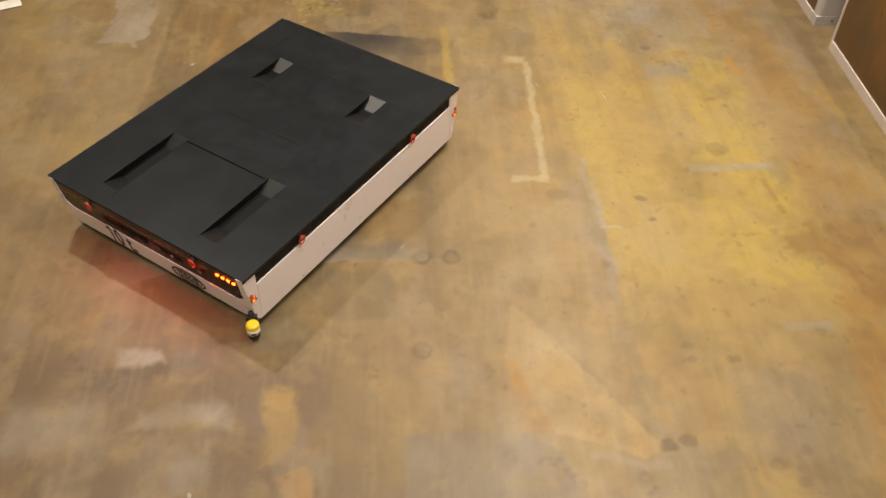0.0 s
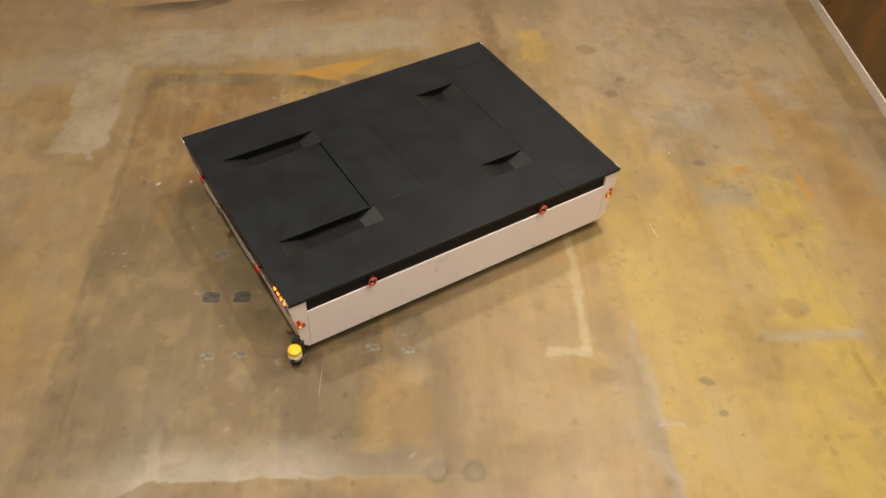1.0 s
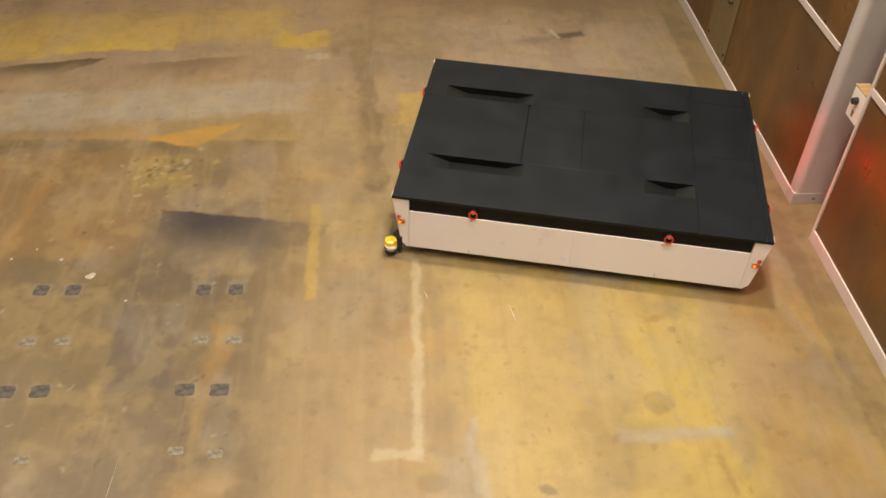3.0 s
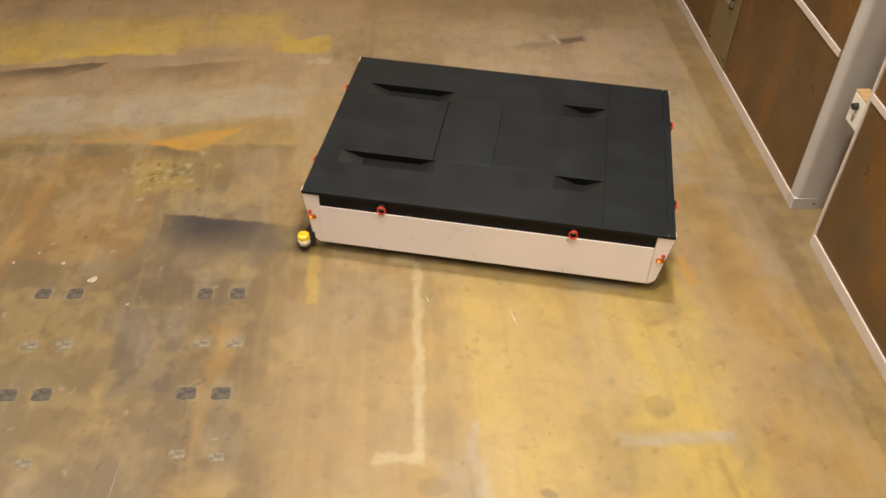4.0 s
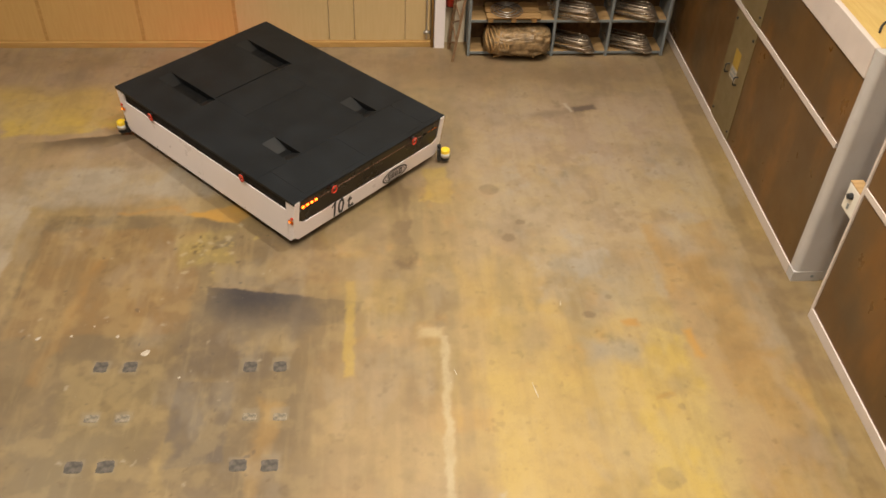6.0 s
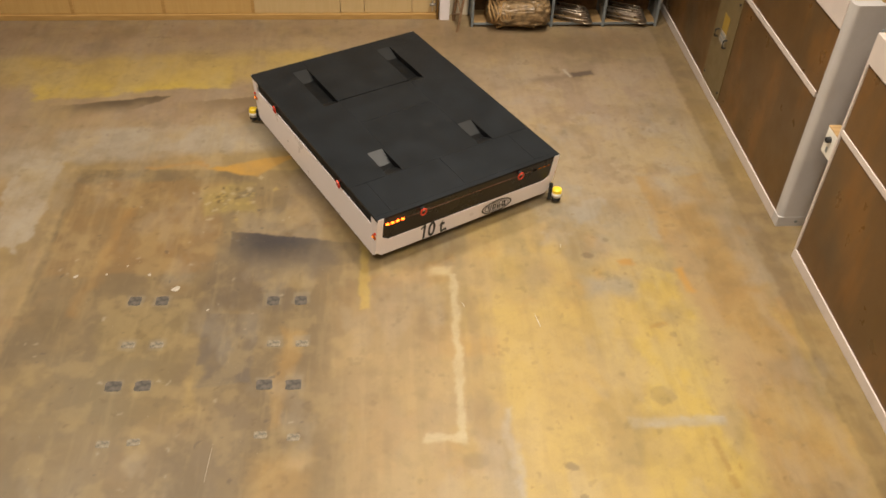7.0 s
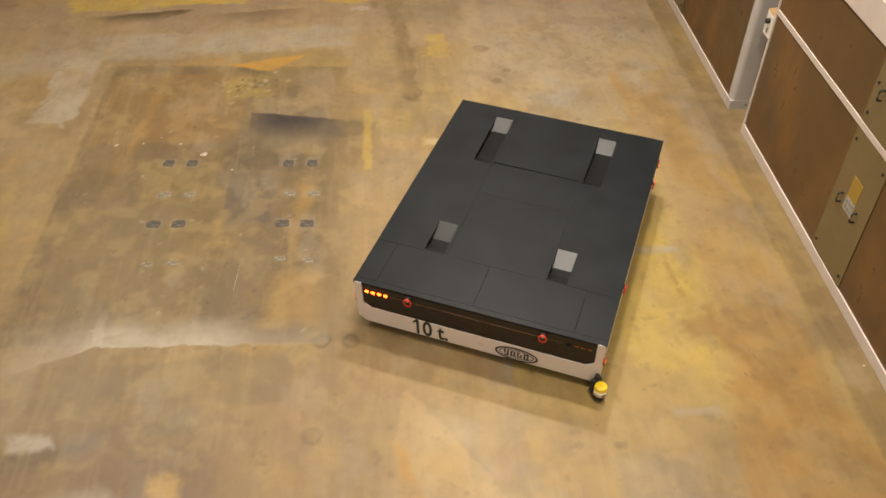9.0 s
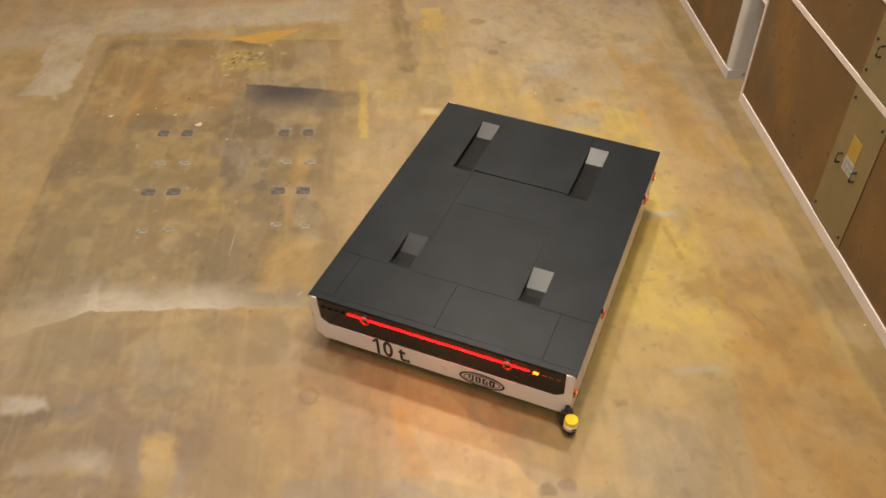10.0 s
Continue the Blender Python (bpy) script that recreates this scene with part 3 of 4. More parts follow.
def rod(bm, a, b, r, sides=10, r2=None):
    a, b = Vector(a), Vector(b)
    m = Matrix.Translation((a + b) / 2) @ (b - a).to_track_quat("Z", "Y").to_matrix().to_4x4()
    bmesh.ops.create_cone(bm, cap_ends=True, segments=sides, radius1=r, radius2=r if r2 is None else r2, depth=(b - a).length, matrix=m)
    return bm


def tube(bm, points, r, sides=8, closed=False):
    """A round tube along points."""
    pts = [Vector(q) for q in points]
    n, rings = len(pts), []
    for i, q in enumerate(pts):
        before = pts[i - 1] if i or closed else q
        after = pts[(i + 1) % n] if i < n - 1 or closed else q
        frame_ = (after - before).to_track_quat("Z", "Y").to_matrix()
        rings.append([bm.verts.new(q + frame_ @ Vector((r * math.cos(k * math.tau / sides), r * math.sin(k * math.tau / sides), 0))) for k in range(sides)])
    for i in range(n if closed else n - 1):
        a, b = rings[i], rings[(i + 1) % n]
        shift = 0
        if closed and i == n - 1:
            shift = min(range(sides), key=lambda s: sum((a[k].co - b[(k + s) % sides].co).length for k in range(sides)))
        for k in range(sides):
            bm.faces.new((a[k], a[(k + 1) % sides], b[(k + 1 + shift) % sides], b[(k + shift) % sides]))
    if not closed:
        bm.faces.new(rings[0])
        bm.faces.new(rings[-1])
    return bm


def prism(bm, outline, to3, depth):
    """A flat outline of (u, v), made solid: to3(u, v, w) gives the place, w from 0 to depth."""
    a = [bm.verts.new(to3(u, v, 0)) for u, v in outline]
    b = [bm.verts.new(to3(u, v, depth)) for u, v in outline]
    bm.faces.new(a)
    bm.faces.new(b)
    for i in range(len(a)):
        j = (i + 1) % len(a)
        bm.faces.new((a[i], a[j], b[j], b[i]))
    return bm


def thing(name, label, category, at, group="", kind=""):
    ob = new(name)
    ob.matrix_basis = at
    return tagged(ob, label, category, group, kind)


# ---- the hall ----
WALL_X, BACK_Y = 5.57, 7.47
WEST, SOUTH, EAST, NORTH, TOP = -10.0, -15.0, 9.0, 7.75, 9.8


def hall():
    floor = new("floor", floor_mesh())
    tagged(floor, "worn ochre sealed concrete floor with grey stains", "floor", kind="structure")
    for name, b in (("wall_north", (WEST, EAST, NORTH, NORTH + 0.2, 0, TOP)), ("wall_south", (WEST, EAST, SOUTH - 0.2, SOUTH, 0, TOP)),
                    ("wall_west", (WEST - 0.2, WEST, SOUTH, NORTH, 0, TOP)), ("wall_east", (EAST, EAST + 0.2, SOUTH, NORTH, 0, TOP))):
        tagged(part(name, boxed(*b), PLASTER), "plain cream plastered hall wall", "wall", kind="structure")
    tagged(part("ceiling", boxed(WEST - 0.2, EAST + 0.2, SOUTH - 0.2, NORTH + 0.2, TOP, TOP + 0.2), ROOF), "grey sheet metal hall roof", "ceiling", kind="structure")


def bay_lamp(x, y, watts):
    lamp = thing("high_bay_lamp", "unseen round high-bay lamp hanging from the roof", "lamp", pose(x, y, BAY_HEIGHT), "high-bay lamps")
    bm = rod(bmesh.new(), (0, 0, 0.06), (0, 0, 0.3), 0.30, 24, 0.10)
    part("housing", bm, STEEL, lamp)
    part("rod", rod(bmesh.new(), (0, 0, 0.3), (0, 0, TOP - BAY_HEIGHT), 0.012), STEEL, lamp)
    part("diffuser", rod(bmesh.new(), (0, 0, 0.03), (0, 0, 0.06), 0.27, 24), BAY_LIT, lamp)
    light = bpy.data.lights.new("bay_light", "AREA")
    light.shape, light.size, light.energy, light.color = "DISK", 0.5, watts, LAMP_COLOUR
    light.spread = radians(115)
    ob = new("bay_light", light)
    ob.matrix_basis = pose(x, y, BAY_HEIGHT)


# ---- partition of large panels along the east side ----
RAIL_H, MID0, MID1, TOP0, TOP1 = 0.135, 1.685, 1.755, 2.51, 2.83


def handle(parent, y, z):
    bm = tube(bmesh.new(), [(-0.004, y, z + 0.055), (-0.045, y, z + 0.055), (-0.055, y, z + 0.04), (-0.055, y, z - 0.04), (-0.045, y, z - 0.055), (-0.004, y, z - 0.055)], 0.011, 8)
    smooth(part("handle", bm, RUBBER, parent, "black bow handle"))


def service_plate(section, y0, y1, z0, z1, upper):
    plate = part("service_plate", boxed(-0.006, 0.002, y0, y1, z0 + 0.004, z1 - 0.004, 0.002), PLATE, section, "olive painted service plate")
    for y in (y0 + 0.06, y1 - 0.06):
        for z in (z0 + 0.12, z1 - 0.12) if not upper else (z0 + 0.12, z0 + 0.45):
            part("screw", rod(bmesh.new(), (-0.018, y, z), (-0.005, y, z), 0.016, 8), RUBBER, plate)
    return plate


def partition(name, y_near, y_far, panels, plates, depth):
    """A section between two y; its face lies at x = 0 of its own space."""
    sec = thing(name, "partition of dark bronze panels in white painted rails", "partition", pose(WALL_X, 0, 0), "partition sections")
    part("bottom_rail", boxed(-0.012, 0.05, y_near, y_far, 0, RAIL_H, 0.006), RAIL, sec, "scuffed white bottom rail")
    part("mid_rail", boxed(-0.008, 0.05, y_near + 0.034, y_far, MID0, MID1, 0.004), RAIL, sec, "white middle rail")
    part("top_rail", boxed(-0.012, 0.05, y_near, y_far, TOP0, TOP1, 0.008), RAIL, sec, "broad white top rail")
    part("carcass", boxed(0.03, depth, y_near + 0.02, y_far, 0.01, TOP1 - 0.03), RAIL, sec)
    part("top_cover", boxed(0.045, depth, y_near + 0.004, y_far, TOP1 - 0.03, TOP1 - 0.004), TOPBOARD, sec, "yellowish top board")
    cuts = sorted(panels)
    for z0, z1 in ((RAIL_H, MID0), (MID1, TOP0)):
        for a, b in zip(cuts, cuts[1:]):
            part("panel", boxed(0.004, 0.029, a + 0.002, b - 0.002, z0 - 0.004, z1 + 0.004, 0.002), BRONZE, sec)
    for y0, y1 in plates:
        low = service_plate(sec, y0, y1, RAIL_H, MID0, False)
        high = service_plate(sec, y0, y1, MID1, TOP0, True)
        mid = (y0 + y1) / 2
        handle(low, mid + 0.17, 0.93)
        handle(low, mid - 0.17, 0.93)
        handle(high, mid + 0.17, 2.14)
        handle(high, mid - 0.17, 2.14)
        notice = part("notice", boxed(-0.0095, -0.0055, mid - 0.10, mid + 0.10, 0.86, 1.02), CHIP, low, "white notice with grey signs")
        for i in range(3):
            for j in range(2):
                part("sign", boxed(-0.0115, -0.009, mid - 0.075 + i * 0.055, mid - 0.04 + i * 0.055, 0.885 + j * 0.065, 0.925 + j * 0.065), GREY_STEEL, notice)
        part("warning_label", boxed(-0.0095, -0.0055, mid - 0.10, mid + 0.09, 1.025, 1.26), LABEL, low, "yellow warning label")
    return sec


def partitions():
    first = partition("partition_section", 2.318, 7.70, [2.318, 4.68, 5.40, 7.70], [(4.68, 5.40)], 2.6)
    # the end post that closes the section, its edges a little rounded
    r, w = 0.065, 0.315
    turn_ = [math.radians(k * 15) for k in range(7)]
    outline = [(w, 2.193), (w, 2.315), (0.0, 2.315)] + [(r - r * math.cos(a), 2.193 + r - r * math.sin(a)) for a in turn_]
    part("end_post", prism(bmesh.new(), outline, lambda u, v, q: (u, v, q), TOP1 - RAIL_H - 0.004), POST, first, "pale grey rounded end post", pose(0, 0, RAIL_H))
    foot = [(w + 0.003, 2.188), (w + 0.003, 2.315), (-0.009, 2.315), (-0.009, 2.194), (-0.003, 2.188)]
    part("post_foot", prism(bmesh.new(), foot, lambda u, v, q: (u, v, q), RAIL_H), POST, first, "pale grey post foot")
    part("bolt", rod(bmesh.new(), (0.22, 2.183, 0.07), (0.22, 2.188, 0.07), 0.02, 10), GREY_STEEL, first)
    part("filler", boxed(w, 2.6, 2.20, 2.316, 0, TOP1 - 0.03), POST, first)
    second = partition("partition_section", -14.9, 1.658, [-14.9, -8.5, -5.2, -1.42, -0.70, 1.622], [(-1.42, -0.70)], 2.6)
    part("end_stile", boxed(-0.010, 0.06, 1.624, 1.66, RAIL_H - 0.02, TOP0 + 0.01, 0.005), RAIL, second, "slim white end stile")
    # switch box on the end of the second section
    sw = thing("switch_box", "beige steel switch box with a black rotary knob", "switch box", pose(WALL_X, 1.662, 1.30))
    part("body", boxed(0.02, 0.15, 0.0, 0.26, 0.0, 0.30, 0.012), SHELL, sw)
    part("lid", boxed(0.02, 0.15, 0.0, 0.27, 0.302, 0.312, 0.003), PLY, sw)
    part("knob", rod(bmesh.new(), (-0.025, 0.15, 0.205), (0.02, 0.15, 0.205), 0.030, 18, 0.034), RUBBER, sw, "black rotary knob")
    part("slot_plate", boxed(0.012, 0.02, 0.135, 0.165, 0.05, 0.11, 0.003), GREY_STEEL, sw)
    part("cable_tube", rod(bmesh.new(), (0.10, 0.10, 0.31), (0.10, 0.10, 1.5), 0.012), GREY_STEEL, sw)
    # loose cable on top of the first section
    bm = tube(bmesh.new(), [(WALL_X + 0.15 + 0.5 * s, 2.6 + 0.12 * math.sin(5 * s) + 0.25 * s, TOP1 + 0.008) for s in [k / 14 for k in range(15)]], 0.011)
    tagged(smooth(part("cable", bm, RUBBER)), "black cable lying on the partition's top board", "cable")


# ---- back wall: cupboard front, jamb, pipe, shelf ----
def cupboard_front():
    seams = [-9.9, -8.0, -6.6, -5.2, -3.80, -2.41, -1.04, 0.32, 0.695, 1.45, 1.83]
    for i, (a, b) in enumerate(zip(seams, seams[1:])):
        door = thing("cupboard_panel", "tall cream wooden cupboard panel on a tan plinth", "cupboard", pose((a + b) / 2, BACK_Y, 0), "cupboard panels")
        w = (b - a) / 2
        part("board", boxed(-w + 0.004, w - 0.004, 0.0, 0.22, 0.092, 2.8, 0.003), OCHRE if i < 6 else CREAM, door)
        part("plinth", boxed(-w, w, -0.045, 0.2, 0.0, 0.085, 0.004), TAN_TRIM, door, "tan wooden plinth")
        if i < 7:
            part("cover_strip", boxed(-w - 0.025, -w + 0.025, -0.012, -0.0005, 0.094, 2.8, 0.003), TAN_TRIM, door, "darker tan cover strip")
    pipe = thing("pipe", "thin brown heating pipe with a valve by the jamb", "pipe", pose(1.855, BACK_Y - 0.05, 0))
    smooth(part("tube", rod(bmesh.new(), (0, 0, 0), (0, 0, 2.8), 0.017, 12), TAN_TRIM, pipe))
    smooth(part("riser", rod(bmesh.new(), (-0.085, 0, 0.14), (-0.085, 0, 2.8), 0.012, 12), SHELL, pipe))
    smooth(part("valve", rod(bmesh.new(), (-0.13, -0.02, 0.26), (-0.03, -0.02, 0.26), 0.022, 12), STEEL, pipe))
    tagged(part("door_jamb", boxed(1.885, 2.04, BACK_Y - 0.09, BACK_Y + 0.15, 0, 2.8, 0.006), WHITE), "white painted door jamb", "jamb", kind="structure")
    tagged(part("recess_panel", boxed(2.045, 2.36, BACK_Y + 0.1, NORTH, 0, 2.8), PLASTER), "grey recess wall behind the ladder", "wall", kind="structure")
    hose = thing("extinguisher", "red fire extinguisher hanging in the recess", "extinguisher", pose(2.13, BACK_Y + 0.02, 0.66))
    smooth(part("cylinder", rod(bmesh.new(), (0, 0, 0), (0, 0, 0.42), 0.075, 16), RED, hose))
    part("base_ring", rod(bmesh.new(), (0, 0, -0.02), (0, 0, 0.0), 0.07, 16), RUBBER, hose)


def lattice():
    lad = thing("trestle", "rusty steel lattice trestle standing beside the shelf", "trestle", pose(2.137, 6.995, 0.0))
    ends = [(Vector((0.0, 0.0, 0.0)), Vector((0.205, 0.195, 1.14))), (Vector((-0.03, 0.38, 0.0)), Vector((0.075, 0.34, 1.14)))]
    for a, b in ends:
        part("leg", rod(bmesh.new(), a, b, 0.024, 4), RUST, lad)
    for k in range(6):
        f, g = 0.10 + 0.145 * k, 0.10 + 0.145 * (k + 1)
        one, two = (0, 1) if k % 2 else (1, 0)
        part("brace", rod(bmesh.new(), ends[one][0].lerp(ends[one][1], f), ends[two][0].lerp(ends[two][1], g), 0.013, 6), RUST, lad)


SHELF_Y0, SHELF_Y1 = 7.16, 7.60
BAYS_X = [2.385, 3.645, 4.475, 5.33]
LEVELS = [0.07, 0.585, 1.12, 1.65]


def shelf():
    rack = thing("steel_rack", "grey steel shelving rack full of tube bends", "rack", pose(0, 0, 0))
    for x in BAYS_X:
        for y in (SHELF_Y0, SHELF_Y1):
            part("upright", boxed(x - 0.02, x + 0.02, y - 0.02, y + 0.02, 0, 1.9, 0.004), GREY_STEEL, rack)
        part("side_sheet", boxed(x - 0.003, x + 0.003, SHELF_Y0 + 0.022, SHELF_Y1 - 0.022, 0.04, 1.88), GREY_STEEL, rack)
    for z in LEVELS:
        for a, b in zip(BAYS_X, BAYS_X[1:]):
            part("board", boxed(a + 0.006, b - 0.006, SHELF_Y0 + 0.004, SHELF_Y1, z - 0.03, z, 0.003), PLY, rack, "wooden shelf board")
            part("shelf_lip", boxed(a + 0.022, b - 0.022, SHELF_Y0 - 0.012, SHELF_Y0 + 0.003, z - 0.034, z + 0.003, 0.002), GREY_STEEL, rack)
    # dark sheet added in place of the shaded open space behind the rack
    part("dark_backing", boxed(BAYS_X[0], BAYS_X[-1], SHELF_Y1 + 0.022, SHELF_Y1 + 0.03, 0.02, 1.88), RUST, rack)


def tube_bend(x, y, z, width, length, turn, r=0.0115):
    """One U-bent tube lying on a board, its bow towards the front."""
    pts = [(-width / 2, length, 0), (-width / 2, width / 2, 0)]
    pts += [(-width / 2 * math.cos(a), width / 2 - width / 2 * math.sin(a), 0) for a in [math.pi * k / 12 for k in range(1, 12)]]
    pts += [(width / 2, width / 2, 0), (width / 2, length, 0)]
    ob = part("bent_tube", tube(bmesh.new(), pts, r, 8), TUBE, None, "", pose(x, y, z, 0, 0, turn))
    smooth(ob)
    return tagged(ob, "bare steel tube bent to a long U lying in the rack", "tube", "bent tubes")


def rack_contents():
    rng = random.Random(5)
    for bay in (1, 2):
        for level in (0, 1, 2):
            a, b = BAYS_X[bay], BAYS_X[bay + 1]
            slant = 64 if bay == 2 or level == 0 else 72
            n = 9
            for k in range(n):
                w = 0.19 + 0.022 * (k % 4)
                x = b - 0.16 - 0.014 * k - (0.03 if bay == 1 else 0)
                tube_bend(x, SHELF_Y0 - 0.03 + 0.012 * (k % 3), LEVELS[level] + 0.015 + 0.0245 * k, w, 0.66, slant + rng.uniform(-3, 3))
    # the wrapped bundle on the lowest board
    bundle = thing("wrapped_bundle", "bundle of coiled hose wrapped in clear film on the lowest shelf", "bundle", pose(3.05, SHELF_Y0 + 0.09, LEVELS[0]))
    bm = bmesh.new()
    bmesh.ops.create_uvsphere(bm, u_segments=72, v_segments=44, radius=1)
    for v in bm.verts:
        p = v.co.copy()
        p = Vector([math.copysign(abs(c) ** 0.6, c) for c in p])
        q = Vector((p.x * 0.50 + 0.05, p.y * 0.30 - 0.03 - 0.05 * max(0, p.x), (p.z + 1) * (0.19 + 0.02 * p.x)))
        crease = noise.noise(Vector((p.x * 3, p.y * 4, p.z * 9))) * 0.040 + noise.noise(Vector((p.x * 11, p.y * 11, p.z * 20))) * 0.024 - abs(noise.noise(Vector((p.x * 7 + p.z * 5, p.y * 9, p.z * 8 - p.x * 4)))) * 0.045
        v.co = q + p.normalized() * crease
    smooth(part("film", bm, FILM, bundle, "creased clear film"))
    for k in range(9):
        pts = [(-0.40 + 0.034 * k + 0.03 * math.sin(2 * a + k), -0.03 + (0.27 + 0.012 * (k % 3)) * math.cos(a), 0.19 + (0.165 + 0.008 * (k % 2)) * math.sin(a)) for a in [math.tau * j / 20 for j in range(20)]]
        smooth(part("hose_coil", tube(bmesh.new(), pts, 0.014, 8, True), RAW, bundle))
    bm = boxed(0.26, 0.30, -0.32, -0.285, 0.02, 0.40, 0.012)
    part("strap", bm, FILM, bundle, "twisted film strap")
    part("skid", boxed(-0.30, -0.22, -0.25, 0.2, -0.0, 0.02), RAW, bundle)
    # pallet and coil one board higher
    pal = thing("pallet", "small raw wooden pallet on the second shelf", "pallet", pose(3.02, SHELF_Y0 + 0.16, LEVELS[1]))
    for dy in (-0.18, 0.0, 0.17):
        part("slat", boxed(-0.40, 0.40, dy - 0.07, dy + 0.07, 0.06, 0.085, 0.003), RAW, pal)
    for dx in (-0.34, 0.0, 0.30):
        part("block", boxed(dx - 0.035, dx + 0.035, -0.24, 0.24, 0.0, 0.058, 0.003), RAW, pal)
    coil = thing("wire_coil", "round coil of bare wire with a crossed stay on the pallet", "coil", pose(2.93, SHELF_Y0 + 0.12, LEVELS[1] + 0.10))
    for k in range(7):
        r = 0.09 + 0.024 * k
        bm = tube(bmesh.new(), [(r * math.cos(a), r * math.sin(a), 0.012 * (k % 3)) for a in [math.tau * j / 28 for j in range(28)]], 0.006, 6, True)
        smooth(part("turn", bm, STEEL, coil))
    for a in (35, 145):
        c, s = 0.24 * math.cos(radians(a)), 0.24 * math.sin(radians(a))
        part("stay", rod(bmesh.new(), (-c, -s, 0.045), (c, s, 0.045), 0.006, 6), RUBBER, coil)


# ---- the platform vehicle ----
L, W, H, ZB = 3.38, 2.403, 0.709, 0.112
SLANT = 0.095 / (H - ZB)


def end_x(z):
    """How far out the slanted end face lies at the height z."""
    return L / 2 - (H - z) * SLANT


def end_solid(outline, sign, out, thick):
    """A solid on the slanted end face from an outline of (y, z); sign: which end. The y axis runs to the right as one faces the end."""
    return prism(bmesh.new(), outline, lambda u, v, w: (sign * (end_x(v) + out - w), sign * u, v), thick)


def on_end(sign, y, z, out):
    """The pose of a flat thing lying on the end face, its x to the right and y up as one faces it."""
    lean = math.degrees(math.atan(SLANT))
    return pose(sign * (end_x(z) + out), sign * y, z, 0, 0, 90 if sign > 0 else -90) @ pose(0, 0, 0, 90 + lean, 0, 0)


def slot_plate(bm, x0, x1, y0, y1, slots, z0, z1, deep):
    """A plate with trapezoid trenches cut into it; slots: (xa, xb, ya, yb)."""
    xs = sorted({x0, x1, *[s[0] for s in slots], *[s[1] for s in slots]})
    ys = sorted({y0, y1, *[s[2] for s in slots], *[s[3] for s in slots]})
    for xa, xb in zip(xs, xs[1:]):
        for ya, yb in zip(ys, ys[1:]):
            if any(xa >= s[0] - 1e-6 and xb <= s[1] + 1e-6 and ya >= s[2] - 1e-6 and yb <= s[3] + 1e-6 for s in slots):
                continue
            bm.faces.new([bm.verts.new(q) for q in ((xa, ya, z1), (xb, ya, z1), (xb, yb, z1), (xa, yb, z1))])
    ring = [(x0, y0), (x1, y0), (x1, y1), (x0, y1)]
    for i in range(4):
        a, b = ring[i], ring[(i + 1) % 4]
        bm.faces.new([bm.verts.new(q) for q in ((*a, z0), (*b, z0), (*b, z1), (*a, z1))])
    bmesh.ops.remove_doubles(bm, verts=bm.verts, dist=0.0005)
    return bm


def trench(agv, xa, xb, ya, yb, z1, deep, run_a, run_b):
    """The lining of one slot: upright sides, a flat floor, a ramp at either end."""
    xm, xn = xa + run_a, xb - run_b
    lining = bmesh.new()
    for y, t in ((ya, -0.004), (yb, 0.004)):
        prism(lining, [(xa, z1), (xb, z1), (xn, z1 - deep), (xm, z1 - deep)], lambda u, v, w: (u, y + w, v), t)
    prism(lining, [(xm, ya), (xn, ya), (xn, yb), (xm, yb)], lambda u, v, w: (u, v, z1 - deep - w), 0.004)
    slot = part("slot", lining, SLOT, agv, "sunken slot with ramped ends")
    for x0, x1 in ((xa, xm), (xb, xn)):
        ramp = prism(bmesh.new(), [(x0, z1), (x1, z1 - deep), (x1, z1 - deep - 0.004), (x0, z1 - 0.004)], lambda u, v, w: (u, ya + w, v), yb - ya)
        part("ramp", ramp, RAMP, slot, "glossy black ramp plate")


def lifting_eye(agv, at):
    """A swivel eye: black base, steel collar, red ring. Its y axis points away from the face, z up."""
    base = part("lifting_eye", rod(bmesh.new(), (0, -0.004, 0), (0, 0.035, 0), 0.024, 14), RUBBER, agv, "red swivel lifting eye on a black base", at)
    pts = [(0.034 * math.cos(a), 0.040 + 0.006 * math.sin(a), -0.032 + 0.046 * math.sin(a)) for a in [math.tau * k / 20 for k in range(20)]]
    smooth(part("ring", tube(bmesh.new(), pts, 0.0085, 8, True), RED, base))
    part("collar", rod(bmesh.new(), (0, 0.035, 0), (0, 0.05, 0), 0.016, 10), STEEL, base)


def scanner(agv, x, y, turn):
    """A laser scanner on an angle bracket at a corner."""
    body = part("laser_scanner", rod(bmesh.new(), (0, 0, 0.012), (0, 0, 0.065), 0.052, 24, 0.058), RUBBER, agv, "black and white laser scanner with a yellow cap", pose(x, y, 0.03, 0, 0, turn))
    bm = rod(bmesh.new(), (0, 0, 0.066), (0, 0, 0.125), 0.060, 24, 0.060)
    smooth(part("collar", bm, SHELL, body))
    bm = rod(bmesh.new(), (0, 0, 0.1255), (0, 0, 0.165), 0.061, 24, 0.056)
    bm = rod(bm, (0, 0, 0.1652), (0, 0, 0.178), 0.056, 24, 0.036)
    part("cap", bm, YELLOW, body)
    part("window", boxed(0.045, 0.0615, -0.02, 0.02, 0.075, 0.10, 0.004), RUBBER, body)
    part("bracket", boxed(-0.10, -0.057, -0.05, 0.05, 0.02, 0.19, 0.006), RUBBER, body)
    smooth(part("plug", rod(bmesh.new(), (-0.08, 0.0, 0.19), (-0.08, 0.0, 0.235), 0.022, 12), RUBBER, body))


